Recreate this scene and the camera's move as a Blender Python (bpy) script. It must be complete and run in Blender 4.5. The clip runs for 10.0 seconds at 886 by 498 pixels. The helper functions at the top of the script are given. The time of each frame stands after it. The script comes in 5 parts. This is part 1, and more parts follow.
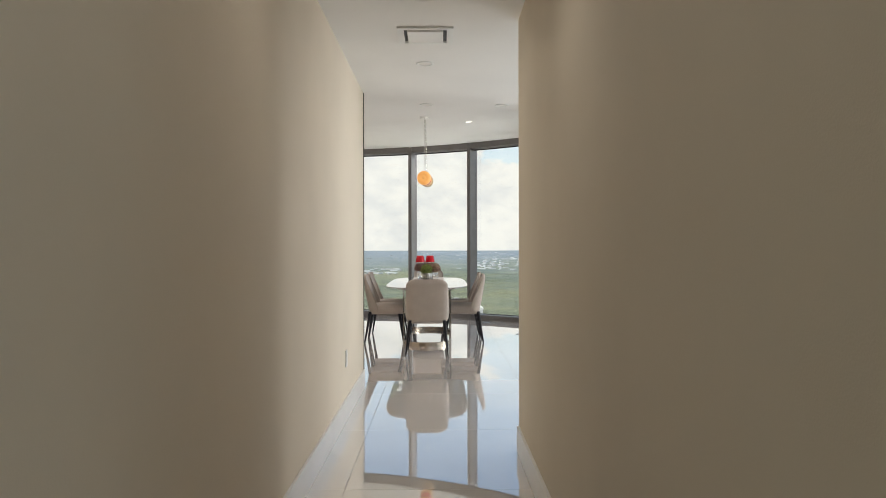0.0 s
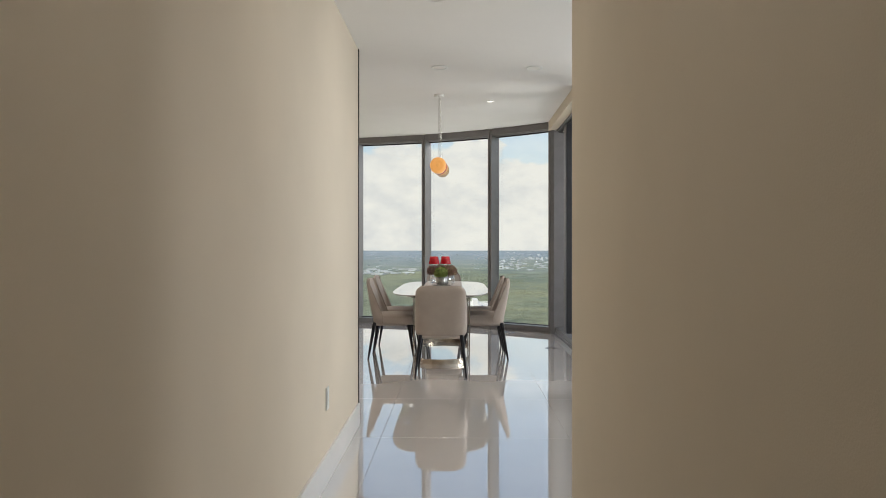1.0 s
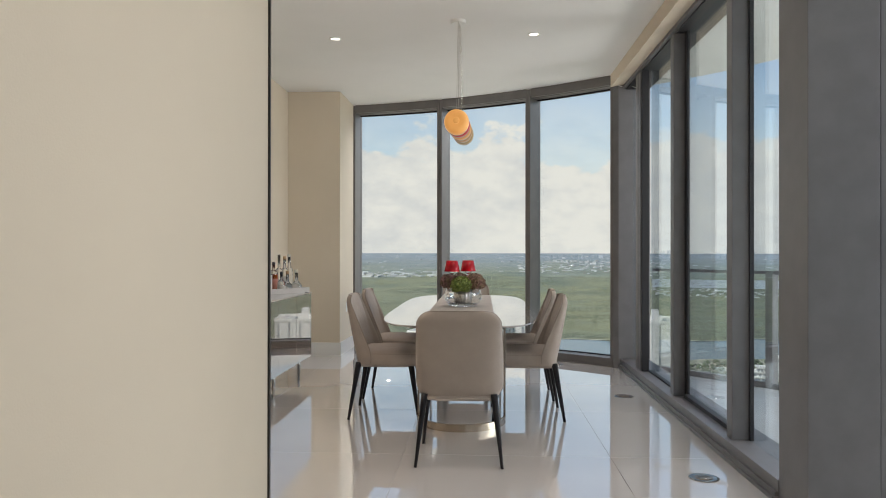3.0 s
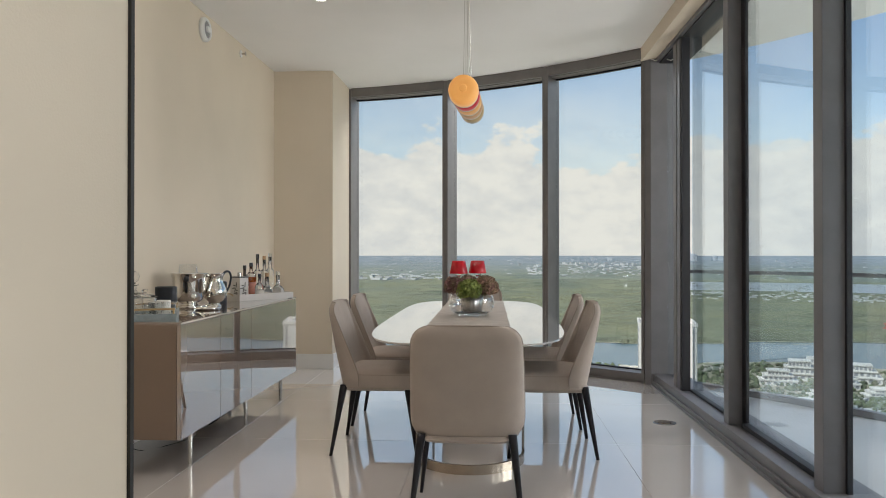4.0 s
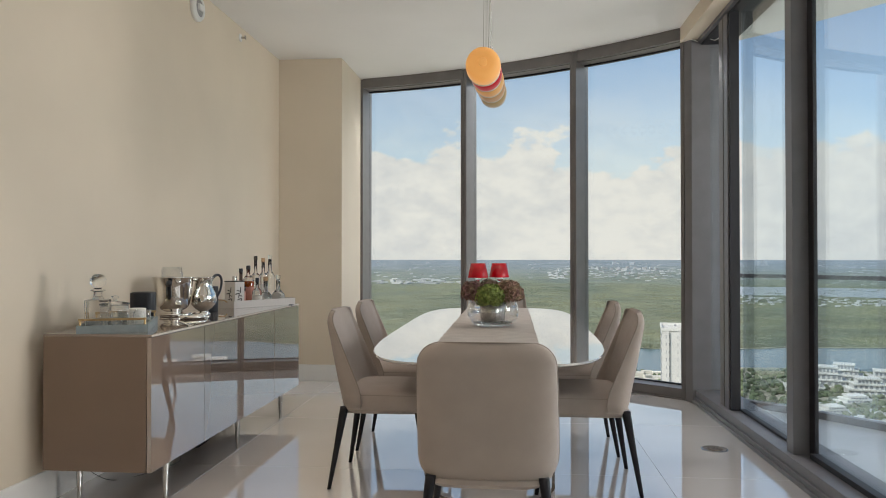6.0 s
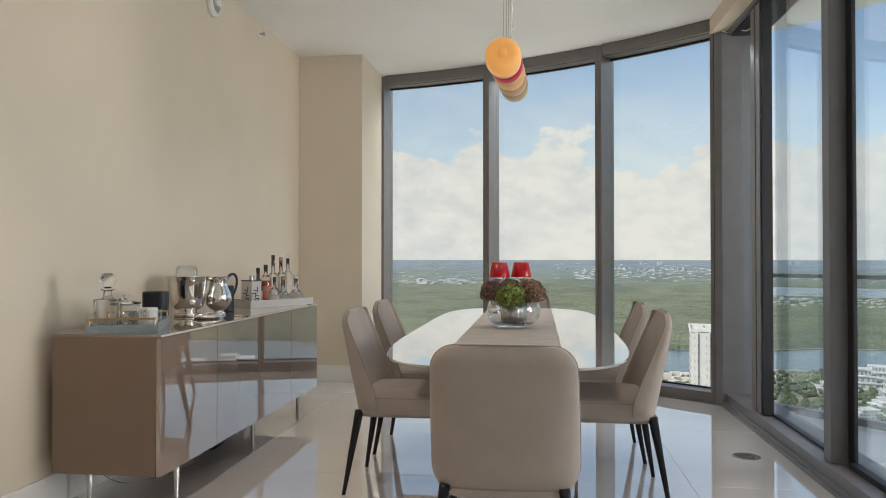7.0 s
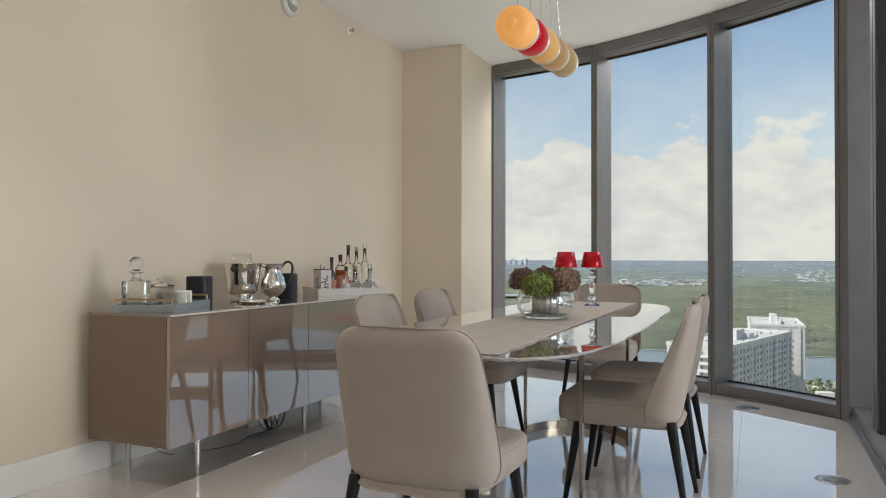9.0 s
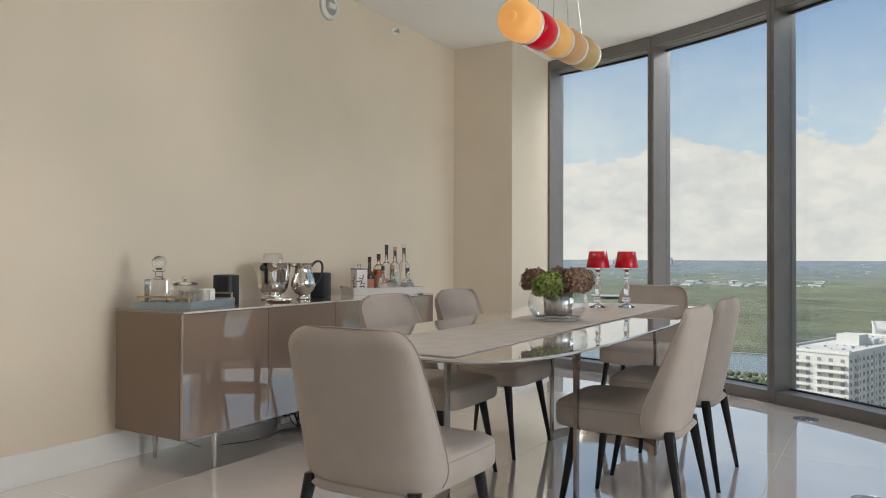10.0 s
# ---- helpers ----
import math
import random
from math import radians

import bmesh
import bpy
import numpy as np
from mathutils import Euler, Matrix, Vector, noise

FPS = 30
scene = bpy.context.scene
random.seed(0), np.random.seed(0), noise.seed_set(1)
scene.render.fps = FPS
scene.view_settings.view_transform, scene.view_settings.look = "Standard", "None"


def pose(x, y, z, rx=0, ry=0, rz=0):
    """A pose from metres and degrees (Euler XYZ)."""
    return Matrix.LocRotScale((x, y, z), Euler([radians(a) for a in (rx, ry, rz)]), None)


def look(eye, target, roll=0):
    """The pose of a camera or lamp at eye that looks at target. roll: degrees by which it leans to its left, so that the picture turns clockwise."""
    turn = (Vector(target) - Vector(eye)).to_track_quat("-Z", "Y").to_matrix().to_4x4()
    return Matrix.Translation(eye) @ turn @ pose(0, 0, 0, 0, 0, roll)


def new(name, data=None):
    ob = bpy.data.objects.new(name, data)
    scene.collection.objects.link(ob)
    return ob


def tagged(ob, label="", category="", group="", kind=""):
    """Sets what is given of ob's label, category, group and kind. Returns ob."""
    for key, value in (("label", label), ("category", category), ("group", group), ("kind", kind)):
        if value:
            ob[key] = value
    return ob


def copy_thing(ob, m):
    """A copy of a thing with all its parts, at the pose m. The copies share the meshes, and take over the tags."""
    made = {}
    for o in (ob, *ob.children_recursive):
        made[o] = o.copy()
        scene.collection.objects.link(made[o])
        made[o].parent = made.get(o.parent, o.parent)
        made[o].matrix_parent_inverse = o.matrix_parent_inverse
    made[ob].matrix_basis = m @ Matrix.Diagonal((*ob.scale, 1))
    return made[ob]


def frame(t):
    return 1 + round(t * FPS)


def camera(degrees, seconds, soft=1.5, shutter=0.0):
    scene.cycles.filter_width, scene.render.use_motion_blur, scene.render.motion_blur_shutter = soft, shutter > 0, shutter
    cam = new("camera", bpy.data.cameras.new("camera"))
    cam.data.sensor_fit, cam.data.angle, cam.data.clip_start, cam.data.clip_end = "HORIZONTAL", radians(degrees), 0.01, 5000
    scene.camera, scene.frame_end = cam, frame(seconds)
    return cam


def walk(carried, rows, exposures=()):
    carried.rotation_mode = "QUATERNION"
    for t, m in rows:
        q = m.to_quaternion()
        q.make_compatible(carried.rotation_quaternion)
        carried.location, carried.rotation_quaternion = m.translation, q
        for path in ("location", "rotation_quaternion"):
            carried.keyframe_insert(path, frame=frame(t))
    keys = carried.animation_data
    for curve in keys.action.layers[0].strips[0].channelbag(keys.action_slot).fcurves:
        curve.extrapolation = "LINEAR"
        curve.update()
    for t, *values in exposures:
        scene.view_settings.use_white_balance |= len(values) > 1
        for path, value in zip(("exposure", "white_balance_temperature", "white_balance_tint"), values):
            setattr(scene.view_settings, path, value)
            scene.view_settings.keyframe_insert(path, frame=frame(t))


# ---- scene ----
cam = camera(62.6, 10.0, soft=0.95)
PATH = [
    (0, (2.278, -0.898, 1.206), (2.287, 1.102, 1.205), -0.1),
    (0.5, (2.28, -0.204, 1.201), (2.264, 1.796, 1.201), -0.0),
    (1, (2.29, 0.512, 1.204), (2.25, 2.512, 1.203), 0.0),
    (1.5, (2.286, 1.242, 1.204), (2.225, 3.241, 1.205), 0.0),
    (2, (2.291, 1.953, 1.198), (2.212, 3.951, 1.198), 0.1),
    (2.5, (2.279, 2.65, 1.192), (2.185, 4.648, 1.195), 0.1),
    (4, (2.234, 4.263, 1.157), (2.104, 6.259, 1.17), 0.0),
    (4.5, (2.236, 4.504, 1.137), (2.093, 6.499, 1.155), 0.0),
    (5, (2.22, 4.657, 1.137), (2.064, 6.651, 1.159), 0.0),
    (5.5, (2.216, 4.766, 1.14), (2.044, 6.758, 1.164), 0.0),
    (7, (2.242, 4.986, 1.132), (1.985, 6.969, 1.157), -0.0),
    (7.5, (2.394, 5.04, 1.108), (2.052, 7.01, 1.133), -0.0),
    (8, (2.611, 5.118, 1.088), (2.141, 7.062, 1.114), -0.0),
    (8.5, (2.837, 5.247, 1.08), (2.21, 7.145, 1.105), 0.1),
    (9, (3.076, 5.381, 1.061), (2.292, 7.221, 1.086), 0.1),
    (9.5, (3.304, 5.498, 1.058), (2.384, 7.273, 1.082), 0.2),
    (10, (3.459, 5.62, 1.063), (2.431, 7.335, 1.086), 0.2),
]
walk(cam, [(t, look(eye, target, roll)) for t, eye, target, roll in PATH],
     exposures=[(0, 0.30), (0.5, 0.22), (1, 0.12), (2, 0.0), (4, 0.0), (10, 0.0)])

# ---- world, sun, lamps ----
world = bpy.data.worlds.new("sky")
scene.world = world
world.use_nodes = True
wn, wl = world.node_tree.nodes, world.node_tree.links
wn.clear()


def wnode(kind, **values):
    n = wn.new(kind)
    for k, v in values.items():
        n.inputs[k].default_value = v
    return n


def wmath(op, a, b=None, clamp=False):
    n = wn.new("ShaderNodeMath")
    n.operation, n.use_clamp = op, clamp
    for i, v in enumerate((a, b)):
        if v is None:
            continue
        if isinstance(v, (int, float)):
            n.inputs[i].default_value = v
        else:
            wl.new(v, n.inputs[i])
    return n.outputs[0]


SUN_FROM = Vector((-0.62, -0.38, 0.72)).normalized()
sky = wn.new("ShaderNodeTexSky")
sky.sky_type, sky.sun_disc = "NISHITA", False
sky.sun_elevation = math.asin(SUN_FROM.z)
sky.sun_rotation = math.atan2(SUN_FROM.x, SUN_FROM.y)
sky.altitude, sky.air_density, sky.dust_density = 100, 1.1, 1.2
coord = wn.new("ShaderNodeTexCoord")
sep = wn.new("ShaderNodeSeparateXYZ")
wl.new(coord.outputs["Generated"], sep.inputs[0])
stretch = wn.new("ShaderNodeMapping")
stretch.inputs["Scale"].default_value = (1, 1, 1.7)
stretch.inputs["Location"].default_value = (0.31, 0.13, 0.0)
wl.new(coord.outputs["Generated"], stretch.inputs["Vector"])
big = wnode("ShaderNodeTexNoise", Scale=8.0, Detail=10.0, Roughness=0.5)
fine = wnode("ShaderNodeTexNoise", Scale=26.0, Detail=8.0, Roughness=0.6)
veil = wnode("ShaderNodeTexNoise", Scale=3.5, Detail=7.0, Roughness=0.6)
for n in (big, fine, veil):
    wl.new(stretch.outputs[0], n.inputs["Vector"])
# cumulus: dense in a bank above the horizon, thinning out with height
bank = wmath("MULTIPLY", wmath("SUBTRACT", 0.150, sep.outputs["Z"]), 10.0)
dens = wmath("ADD", wmath("ADD", wmath("MULTIPLY", wmath("SUBTRACT", big.outputs["Fac"], 0.5), 2.2),
                          wmath("MULTIPLY", wmath("SUBTRACT", fine.outputs["Fac"], 0.5), 0.7)), bank)
cover = wn.new("ShaderNodeMapRange")
cover.interpolation_type = "SMOOTHSTEP"
cover.inputs["From Min"].default_value, cover.inputs["From Max"].default_value = -0.03, 0.20
wl.new(dens, cover.inputs["Value"])
thin = wmath("MULTIPLY", wmath("SUBTRACT", veil.outputs["Fac"], 0.22), 1.9, True)
thin = wmath("MULTIPLY", thin, wmath("SUBTRACT", 1.55, wmath("MULTIPLY", sep.outputs["Z"], 5.0), True))
# the veil thins out away from the sun
thin = wmath("MULTIPLY", thin, wmath("SUBTRACT", 1.9, wmath("MULTIPLY", sep.outputs["X"], 3.4), True))
amount = wmath("MAXIMUM", cover.outputs[0], wmath("MULTIPLY", thin, 0.80))
shade = wn.new("ShaderNodeValToRGB")
shade.color_ramp.elements[0].position, shade.color_ramp.elements[0].color = 0.38, (4.5, 4.52, 4.48, 1)
shade.color_ramp.elements[1].position, shade.color_ramp.elements[1].color = 0.56, (5.65, 5.5, 5.15, 1)
wl.new(wmath("ADD", wmath("MULTIPLY", fine.outputs["Fac"], 0.5), wmath("MULTIPLY", veil.outputs["Fac"], 0.5)), shade.inputs["Fac"])
mix = wn.new("ShaderNodeMix")
mix.data_type = "RGBA"
wl.new(amount, mix.inputs[0])
wl.new(sky.outputs[0], mix.inputs[6])
wl.new(shade.outputs[0], mix.inputs[7])
back = wn.new("ShaderNodeBackground")
back.inputs["Strength"].default_value = 0.15
wl.new(mix.outputs[2], back.inputs["Color"])
out = wn.new("ShaderNodeOutputWorld")
wl.new(back.outputs[0], out.inputs["Surface"])

sun = new("sun", bpy.data.lights.new("sun", "SUN"))
sun.data.energy, sun.data.angle, sun.data.color = 4.6, radians(0.5), (1.0, 0.95, 0.88)
sun.matrix_world = look(SUN_FROM * 50, (0, 0, 0))


def fill_lamp(place, target, sx, sy, watts, colour=(0.99, 0.97, 0.94)):
    """An added area lamp that brightens the rooms in place of daylight."""
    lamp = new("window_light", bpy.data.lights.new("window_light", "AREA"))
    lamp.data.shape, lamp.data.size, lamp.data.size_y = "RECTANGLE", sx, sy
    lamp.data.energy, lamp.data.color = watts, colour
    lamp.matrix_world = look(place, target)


# added fill before the windowless east wall of the living room
fill_lamp((7.30, 1.8, 1.5), (0, 1.8, 1.3), 8.0, 2.4, 44, (0.76, 0.90, 1.0))
# added fill just outside the balcony door
fill_lamp((5.0, 6.75, 1.4), (2.2, 3.2, 1.1), 1.8, 2.2, 31, (0.92, 0.97, 1.0))
# added fill beyond the balcony railing, aimed at the dining room wall
fill_lamp((6.95, 8.05, 1.55), (0, 9.4, 1.5), 1.7, 2.6, 145)
# added fill before the windowless end wall, for the near hall
fill_lamp((4.7, -3.1, 1.5), (1.6, 0.9, 1.2), 2.4, 2.2, 22, (0.68, 0.88, 1.0))
# added lamps for high sky and light thrown up by the land, hidden just outside the heads and the sills of the dining
# room windows
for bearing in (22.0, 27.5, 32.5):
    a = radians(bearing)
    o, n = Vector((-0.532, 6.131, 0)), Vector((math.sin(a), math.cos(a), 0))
    fill_lamp(o + n * 7.0 + Vector((0, 0, 3.45)), o + n * 4.2 + Vector((0, 0, 0.6)), 1.1, 0.7, 24)
    fill_lamp(o + n * 7.05 + Vector((0, 0, -0.55)), o + n * 5.2 + Vector((0, 0, 3.0)), 1.1, 0.7, 11, (1.0, 0.99, 0.97))

# ---- materials ----


def mat(name, colour, rough=0.5, metal=0.0, var=0.0, scale=4.0, bump=0.0, bump_scale=60.0, spec=0.5, coat=0.0,
        colour2=None, trans=0.0, ior=1.5, emit=None, emit_strength=0.0, coat_ior=1.5, rough_var=0.0, island=0.0, sheen=0.0, stretch=None):
    m = bpy.data.materials.new(name)
    m.use_nodes = True
    nt = m.node_tree
    b = nt.nodes["Principled BSDF"]
    b.inputs["Base Color"].default_value = (*colour, 1)
    b.inputs["Roughness"].default_value = rough
    b.inputs["Metallic"].default_value = metal
    b.inputs["Specular IOR Level"].default_value = spec
    b.inputs["Coat Weight"].default_value = coat
    b.inputs["Coat Roughness"].default_value = 0.03 if coat < 1 else rough
    b.inputs["Coat IOR"].default_value = coat_ior
    b.inputs["Transmission Weight"].default_value = trans
    b.inputs["IOR"].default_value = ior
    b.inputs["Sheen Weight"].default_value = sheen
    if emit:
        b.inputs["Emission Color"].default_value = (*emit, 1)
        b.inputs["Emission Strength"].default_value = emit_strength
    tc = nt.nodes.new("ShaderNodeTexCoord")
    src = tc.outputs["Object"]
    if stretch:
        mp = nt.nodes.new("ShaderNodeMapping")
        mp.inputs["Scale"].default_value = stretch
        nt.links.new(src, mp.inputs["Vector"])
        src = mp.outputs[0]
    if var or colour2:
        n1 = nt.nodes.new("ShaderNodeTexNoise")
        n1.inputs["Scale"].default_value, n1.inputs["Detail"].default_value = scale, 8.0
        nt.links.new(src, n1.inputs["Vector"])
        ramp = nt.nodes.new("ShaderNodeValToRGB")
        lo = colour2 or tuple(c * (1 - var) for c in colour)
        hi = colour if colour2 else tuple(min(1, c * (1 + var)) for c in colour)
        ramp.color_ramp.elements[0].position, ramp.color_ramp.elements[1].position = 0.36, 0.64
        ramp.color_ramp.elements[0].color, ramp.color_ramp.elements[1].color = (*lo, 1), (*hi, 1)
        nt.links.new(n1.outputs["Fac"], ramp.inputs["Fac"])
        col = ramp.outputs["Color"]
        if island:
            geo = nt.nodes.new("ShaderNodeNewGeometry")
            hsv = nt.nodes.new("ShaderNodeHueSaturation")
            mr = nt.nodes.new("ShaderNodeMapRange")
            mr.inputs["To Min"].default_value, mr.inputs["To Max"].default_value = 1 - island, 1 + island
            nt.links.new(geo.outputs["Random Per Island"], mr.inputs["Value"])
            nt.links.new(mr.outputs[0], hsv.inputs["Value"])
            nt.links.new(col, hsv.inputs["Color"])
            col = hsv.outputs["Color"]
        nt.links.new(col, b.inputs["Base Color"])
        if rough_var:
            mr2 = nt.nodes.new("ShaderNodeMapRange")
            mr2.inputs["To Min"].default_value = max(0.0, rough - rough_var)
            mr2.inputs["To Max"].default_value = rough + rough_var
            nt.links.new(n1.outputs["Fac"], mr2.inputs["Value"])
            nt.links.new(mr2.outputs[0], b.inputs["Roughness"])
    if bump:
        n2 = nt.nodes.new("ShaderNodeTexNoise")
        n2.inputs["Scale"].default_value, n2.inputs["Detail"].default_value = bump_scale, 5.0
        nt.links.new(src, n2.inputs["Vector"])
        bp = nt.nodes.new("ShaderNodeBump")
        bp.inputs["Strength"].default_value, bp.inputs["Distance"].default_value = bump, 0.004
        nt.links.new(n2.outputs["Fac"], bp.inputs["Height"])
        nt.links.new(bp.outputs[0], b.inputs["Normal"])
    return m


def pane_mat(name, tint=(1, 1, 1), gloss=1.0, power=5.0):
    m = bpy.data.materials.new(name)
    m.use_nodes = True
    nt = m.node_tree
    nt.nodes.clear()
    tr, gl = nt.nodes.new("ShaderNodeBsdfTransparent"), nt.nodes.new("ShaderNodeBsdfGlossy")
    tr.inputs["Color"].default_value = (*tint, 1)
    gl.inputs["Roughness"].default_value = 0.0
    gl.inputs["Color"].default_value = (gloss, gloss, gloss, 1)
    lw, pw, ad = nt.nodes.new("ShaderNodeLayerWeight"), nt.nodes.new("ShaderNodeMath"), nt.nodes.new("ShaderNodeMath")
    mx, o = nt.nodes.new("ShaderNodeMixShader"), nt.nodes.new("ShaderNodeOutputMaterial")
    pw.operation, pw.inputs[1].default_value = "POWER", power
    ad.operation, ad.inputs[1].default_value, ad.inputs[2].default_value = "MULTIPLY_ADD", 0.9, 0.035
    lw.inputs["Blend"].default_value = 0.5
    nt.links.new(lw.outputs["Facing"], pw.inputs[0])
    nt.links.new(pw.outputs[0], ad.inputs[0])
    nt.links.new(ad.outputs[0], mx.inputs[0])
    nt.links.new(tr.outputs[0], mx.inputs[1])
    nt.links.new(gl.outputs[0], mx.inputs[2])
    nt.links.new(mx.outputs[0], o.inputs["Surface"])
    return m


M_WALL = mat("wall_paint", (0.70, 0.612, 0.492), 0.75, var=0.025, scale=1.3, bump=0.10, bump_scale=240)
M_CEIL = mat("ceiling_paint", (0.83, 0.82, 0.80), 0.8, var=0.015, scale=1.5, bump=0.08, bump_scale=200)
M_TILE = mat("polished_tile", (0.71, 0.67, 0.648), 0.012, var=0.03, scale=1.1, spec=1.0, coat=1.0, ior=1.6, coat_ior=2.5)
M_GROUT = mat("grout", (0.50, 0.475, 0.45), 0.8, var=0.05)
M_BASE = mat("baseboard_paint", (0.80, 0.79, 0.77), 0.3, var=0.02)
# same metal as the anodised frame, bluish sky light put into its colour
M_FRAME_SKYLIT = mat("skylit_frame", (0.19, 0.186, 0.198), 0.42, metal=0.25, var=0.05, scale=8, bump=0.04, bump_scale=400)
M_FRAME = mat("anodised_frame", (0.185, 0.172, 0.168), 0.36, metal=0.25, var=0.05, scale=8, bump=0.04, bump_scale=400)
M_GASKET = mat("gasket", (0.012, 0.012, 0.016), 0.5, var=0.1)
M_DARK = mat("dark_trim", (0.02, 0.018, 0.016), 0.4, var=0.1)
M_PANE = pane_mat("window_glass", (0.97, 0.985, 0.98))
M_TINT = pane_mat("tinted_door_glass", (0.92, 0.965, 0.985), 1.0, 4.0)
M_CONC = mat("balcony_tile", (0.52, 0.52, 0.53), 0.35, var=0.08, scale=2, bump=0.1)
M_SOFFIT = mat("soffit_paint", (0.72, 0.71, 0.68), 0.7, var=0.03)
M_WHITE = mat("white_plastic", (0.8, 0.8, 0.78), 0.35, var=0.02)
M_LAMP = mat("lamp_lens", (0.9, 0.9, 0.9), 0.4, emit=(1.0, 0.93, 0.82), emit_strength=2.2)
M_LAMP_DIM = mat("dim_lamp_lens", (0.55, 0.54, 0.52), 0.4, emit=(1.0, 0.93, 0.82), emit_strength=0.15)
M_STEEL = mat("brushed_steel", (0.52, 0.50, 0.47), 0.22, metal=1.0, var=0.05, scale=20)
M_SILVER = mat("polished_silver", (0.82, 0.79, 0.74), 0.06, metal=1.0, var=0.04, scale=14, rough_var=0.03)
M_BRASS = mat("brass", (0.46, 0.33, 0.17), 0.34, metal=1.0, var=0.06, scale=30)
M_BRONZE = mat("bronze_band", (0.42, 0.34, 0.27), 0.24, metal=0.9, var=0.06, scale=12)
M_TABLE_LEG = mat("dark_polished_metal", (0.30, 0.27, 0.245), 0.2, metal=0.95, var=0.06, scale=12)
M_FABRIC = mat("upholstery", (0.385, 0.327, 0.286), 0.9, var=0.035, scale=9, bump=0.4, bump_scale=900, sheen=0.1, spec=0.25)
M_PIPING = mat("piping", (0.29, 0.245, 0.213), 0.8, var=0.06, scale=30, bump=0.2, bump_scale=900)
M_LEG = mat("black_lacquer_wood", (0.010, 0.009, 0.012), 0.3, var=0.2, scale=20, spec=0.3)
M_TOP = mat("white_glass_top", (0.36, 0.335, 0.31), 0.012, var=0.035, scale=2.2, spec=0.9, coat=1.0, coat_ior=1.9, stretch=(1.0, 3.0, 1.0))
M_TOPEDGE = mat("table_underside", (0.40, 0.36, 0.32), 0.35, var=0.06)
M_RUNNER = mat("linen_runner", (0.47, 0.425, 0.385), 0.9, var=0.06, scale=12, bump=0.5, bump_scale=500)
M_LACQ = mat("taupe_lacquer", (0.25, 0.182, 0.142), 0.02, var=0.02, scale=2, spec=0.8, coat=1.0, coat_ior=2.3)
M_LACQ_SIDE = mat("satin_taupe", (0.195, 0.137, 0.098), 0.38, var=0.03, scale=3)
M_CTOP = mat("smoked_glass_top", (0.23, 0.18, 0.15), 0.03, var=0.03, scale=3, spec=0.9, coat=1.0)
M_GLASS = mat("clear_glass", (0.97, 0.98, 0.98), 0.0, trans=1.0, ior=1.45)
M_THIN = pane_mat("thin_glass", (0.985, 0.99, 0.988), 1.0, 2.6)
M_CRYSTAL = mat("cut_crystal", (1, 1, 1), 0.0, trans=1.0, ior=1.52)
M_RED = mat("red_glass", (0.44, 0.0015, 0.008), 0.18, var=0.25, scale=14, spec=0.3, coat=0.3)
M_BLACK = mat("black_plastic", (0.012, 0.014, 0.02), 0.45, var=0.15, scale=30, bump=0.1, bump_scale=300)
M_TRAY = mat("grey_blue_shagreen", (0.23, 0.27, 0.28), 0.5, var=0.08, scale=40, bump=0.3, bump_scale=300)
M_WTRAY = mat("white_lacquer", (0.66, 0.64, 0.62), 0.2, var=0.02, scale=6)
M_WAX = mat("white_candle", (0.78, 0.76, 0.72), 0.45, var=0.03, scale=10)


# ---- mesh helpers ----


def link(name, bm, material, parent=None, label="", smooth=False):
    me = bpy.data.meshes.new(name)
    bm.normal_update()
    bm.to_mesh(me)
    bm.free()
    me.materials.append(material)
    if smooth:
        for p in me.polygons:
            p.use_smooth = True
    ob = new(name, me)
    if parent is not None:
        ob.parent = parent
    if label:
        ob["label"] = label
    return ob


def part(name, bm, material, parent, label="", smooth=False):
    return link(name, bm, material, parent, label, smooth)


def thing(name, m, label, category, group="", kind=""):
    ob = new(name)
    ob.matrix_world = m
    return tagged(ob, label, category, group, kind)


def add_box(bm, x0, x1, y0, y1, z0, z1, bevel=0.0):
    r = bmesh.ops.create_cube(bm, size=1.0, matrix=Matrix.Translation(((x0 + x1) / 2, (y0 + y1) / 2, (z0 + z1) / 2))
                              @ Matrix.Diagonal((abs(x1 - x0), abs(y1 - y0), abs(z1 - z0), 1)))
    if bevel:
        vs = set(r["verts"])
        es = [e for e in bm.edges if e.verts[0] in vs and e.verts[1] in vs]
        bmesh.ops.bevel(bm, geom=es, offset=bevel, segments=2, profile=0.7, affect="EDGES")
    return bm


def box(x0, x1, y0, y1, z0, z1, bevel=0.0):
    return add_box(bmesh.new(), x0, x1, y0, y1, z0, z1, bevel)


def grid_faces(bm, rows, close_u=False, close_v=False):
    """Quads over a grid of vertices."""
    n, k = len(rows), len(rows[0])
    for i in range(n if close_v else n - 1):
        for j in range(k if close_u else k - 1):
            a, b = rows[i], rows[(i + 1) % n]
            try:
                bm.faces.new((a[j], a[(j + 1) % k], b[(j + 1) % k], b[j]))
            except ValueError:
                pass


def add_lathe(bm, profile, seg=28, m=Matrix(), cap0=True, cap1=True, flute=0.0, flutes=0):
    rows = []
    for r, z in profile:
        ring = []
        for j in range(seg):
            a = 2 * math.pi * j / seg
            rr = r * (1 + (flute * math.cos(flutes * a) if flutes else 0))
            ring.append(bm.verts.new(m @ Vector((rr * math.cos(a), rr * math.sin(a), z))))
        rows.append(ring)
    grid_faces(bm, rows, close_u=True)
    if cap0:
        bm.faces.new(list(reversed(rows[0])))
    if cap1:
        bm.faces.new(rows[-1])
    return bm


def lathe(profile, seg=28, m=Matrix(), **k):
    return add_lathe(bmesh.new(), profile, seg, m, **k)


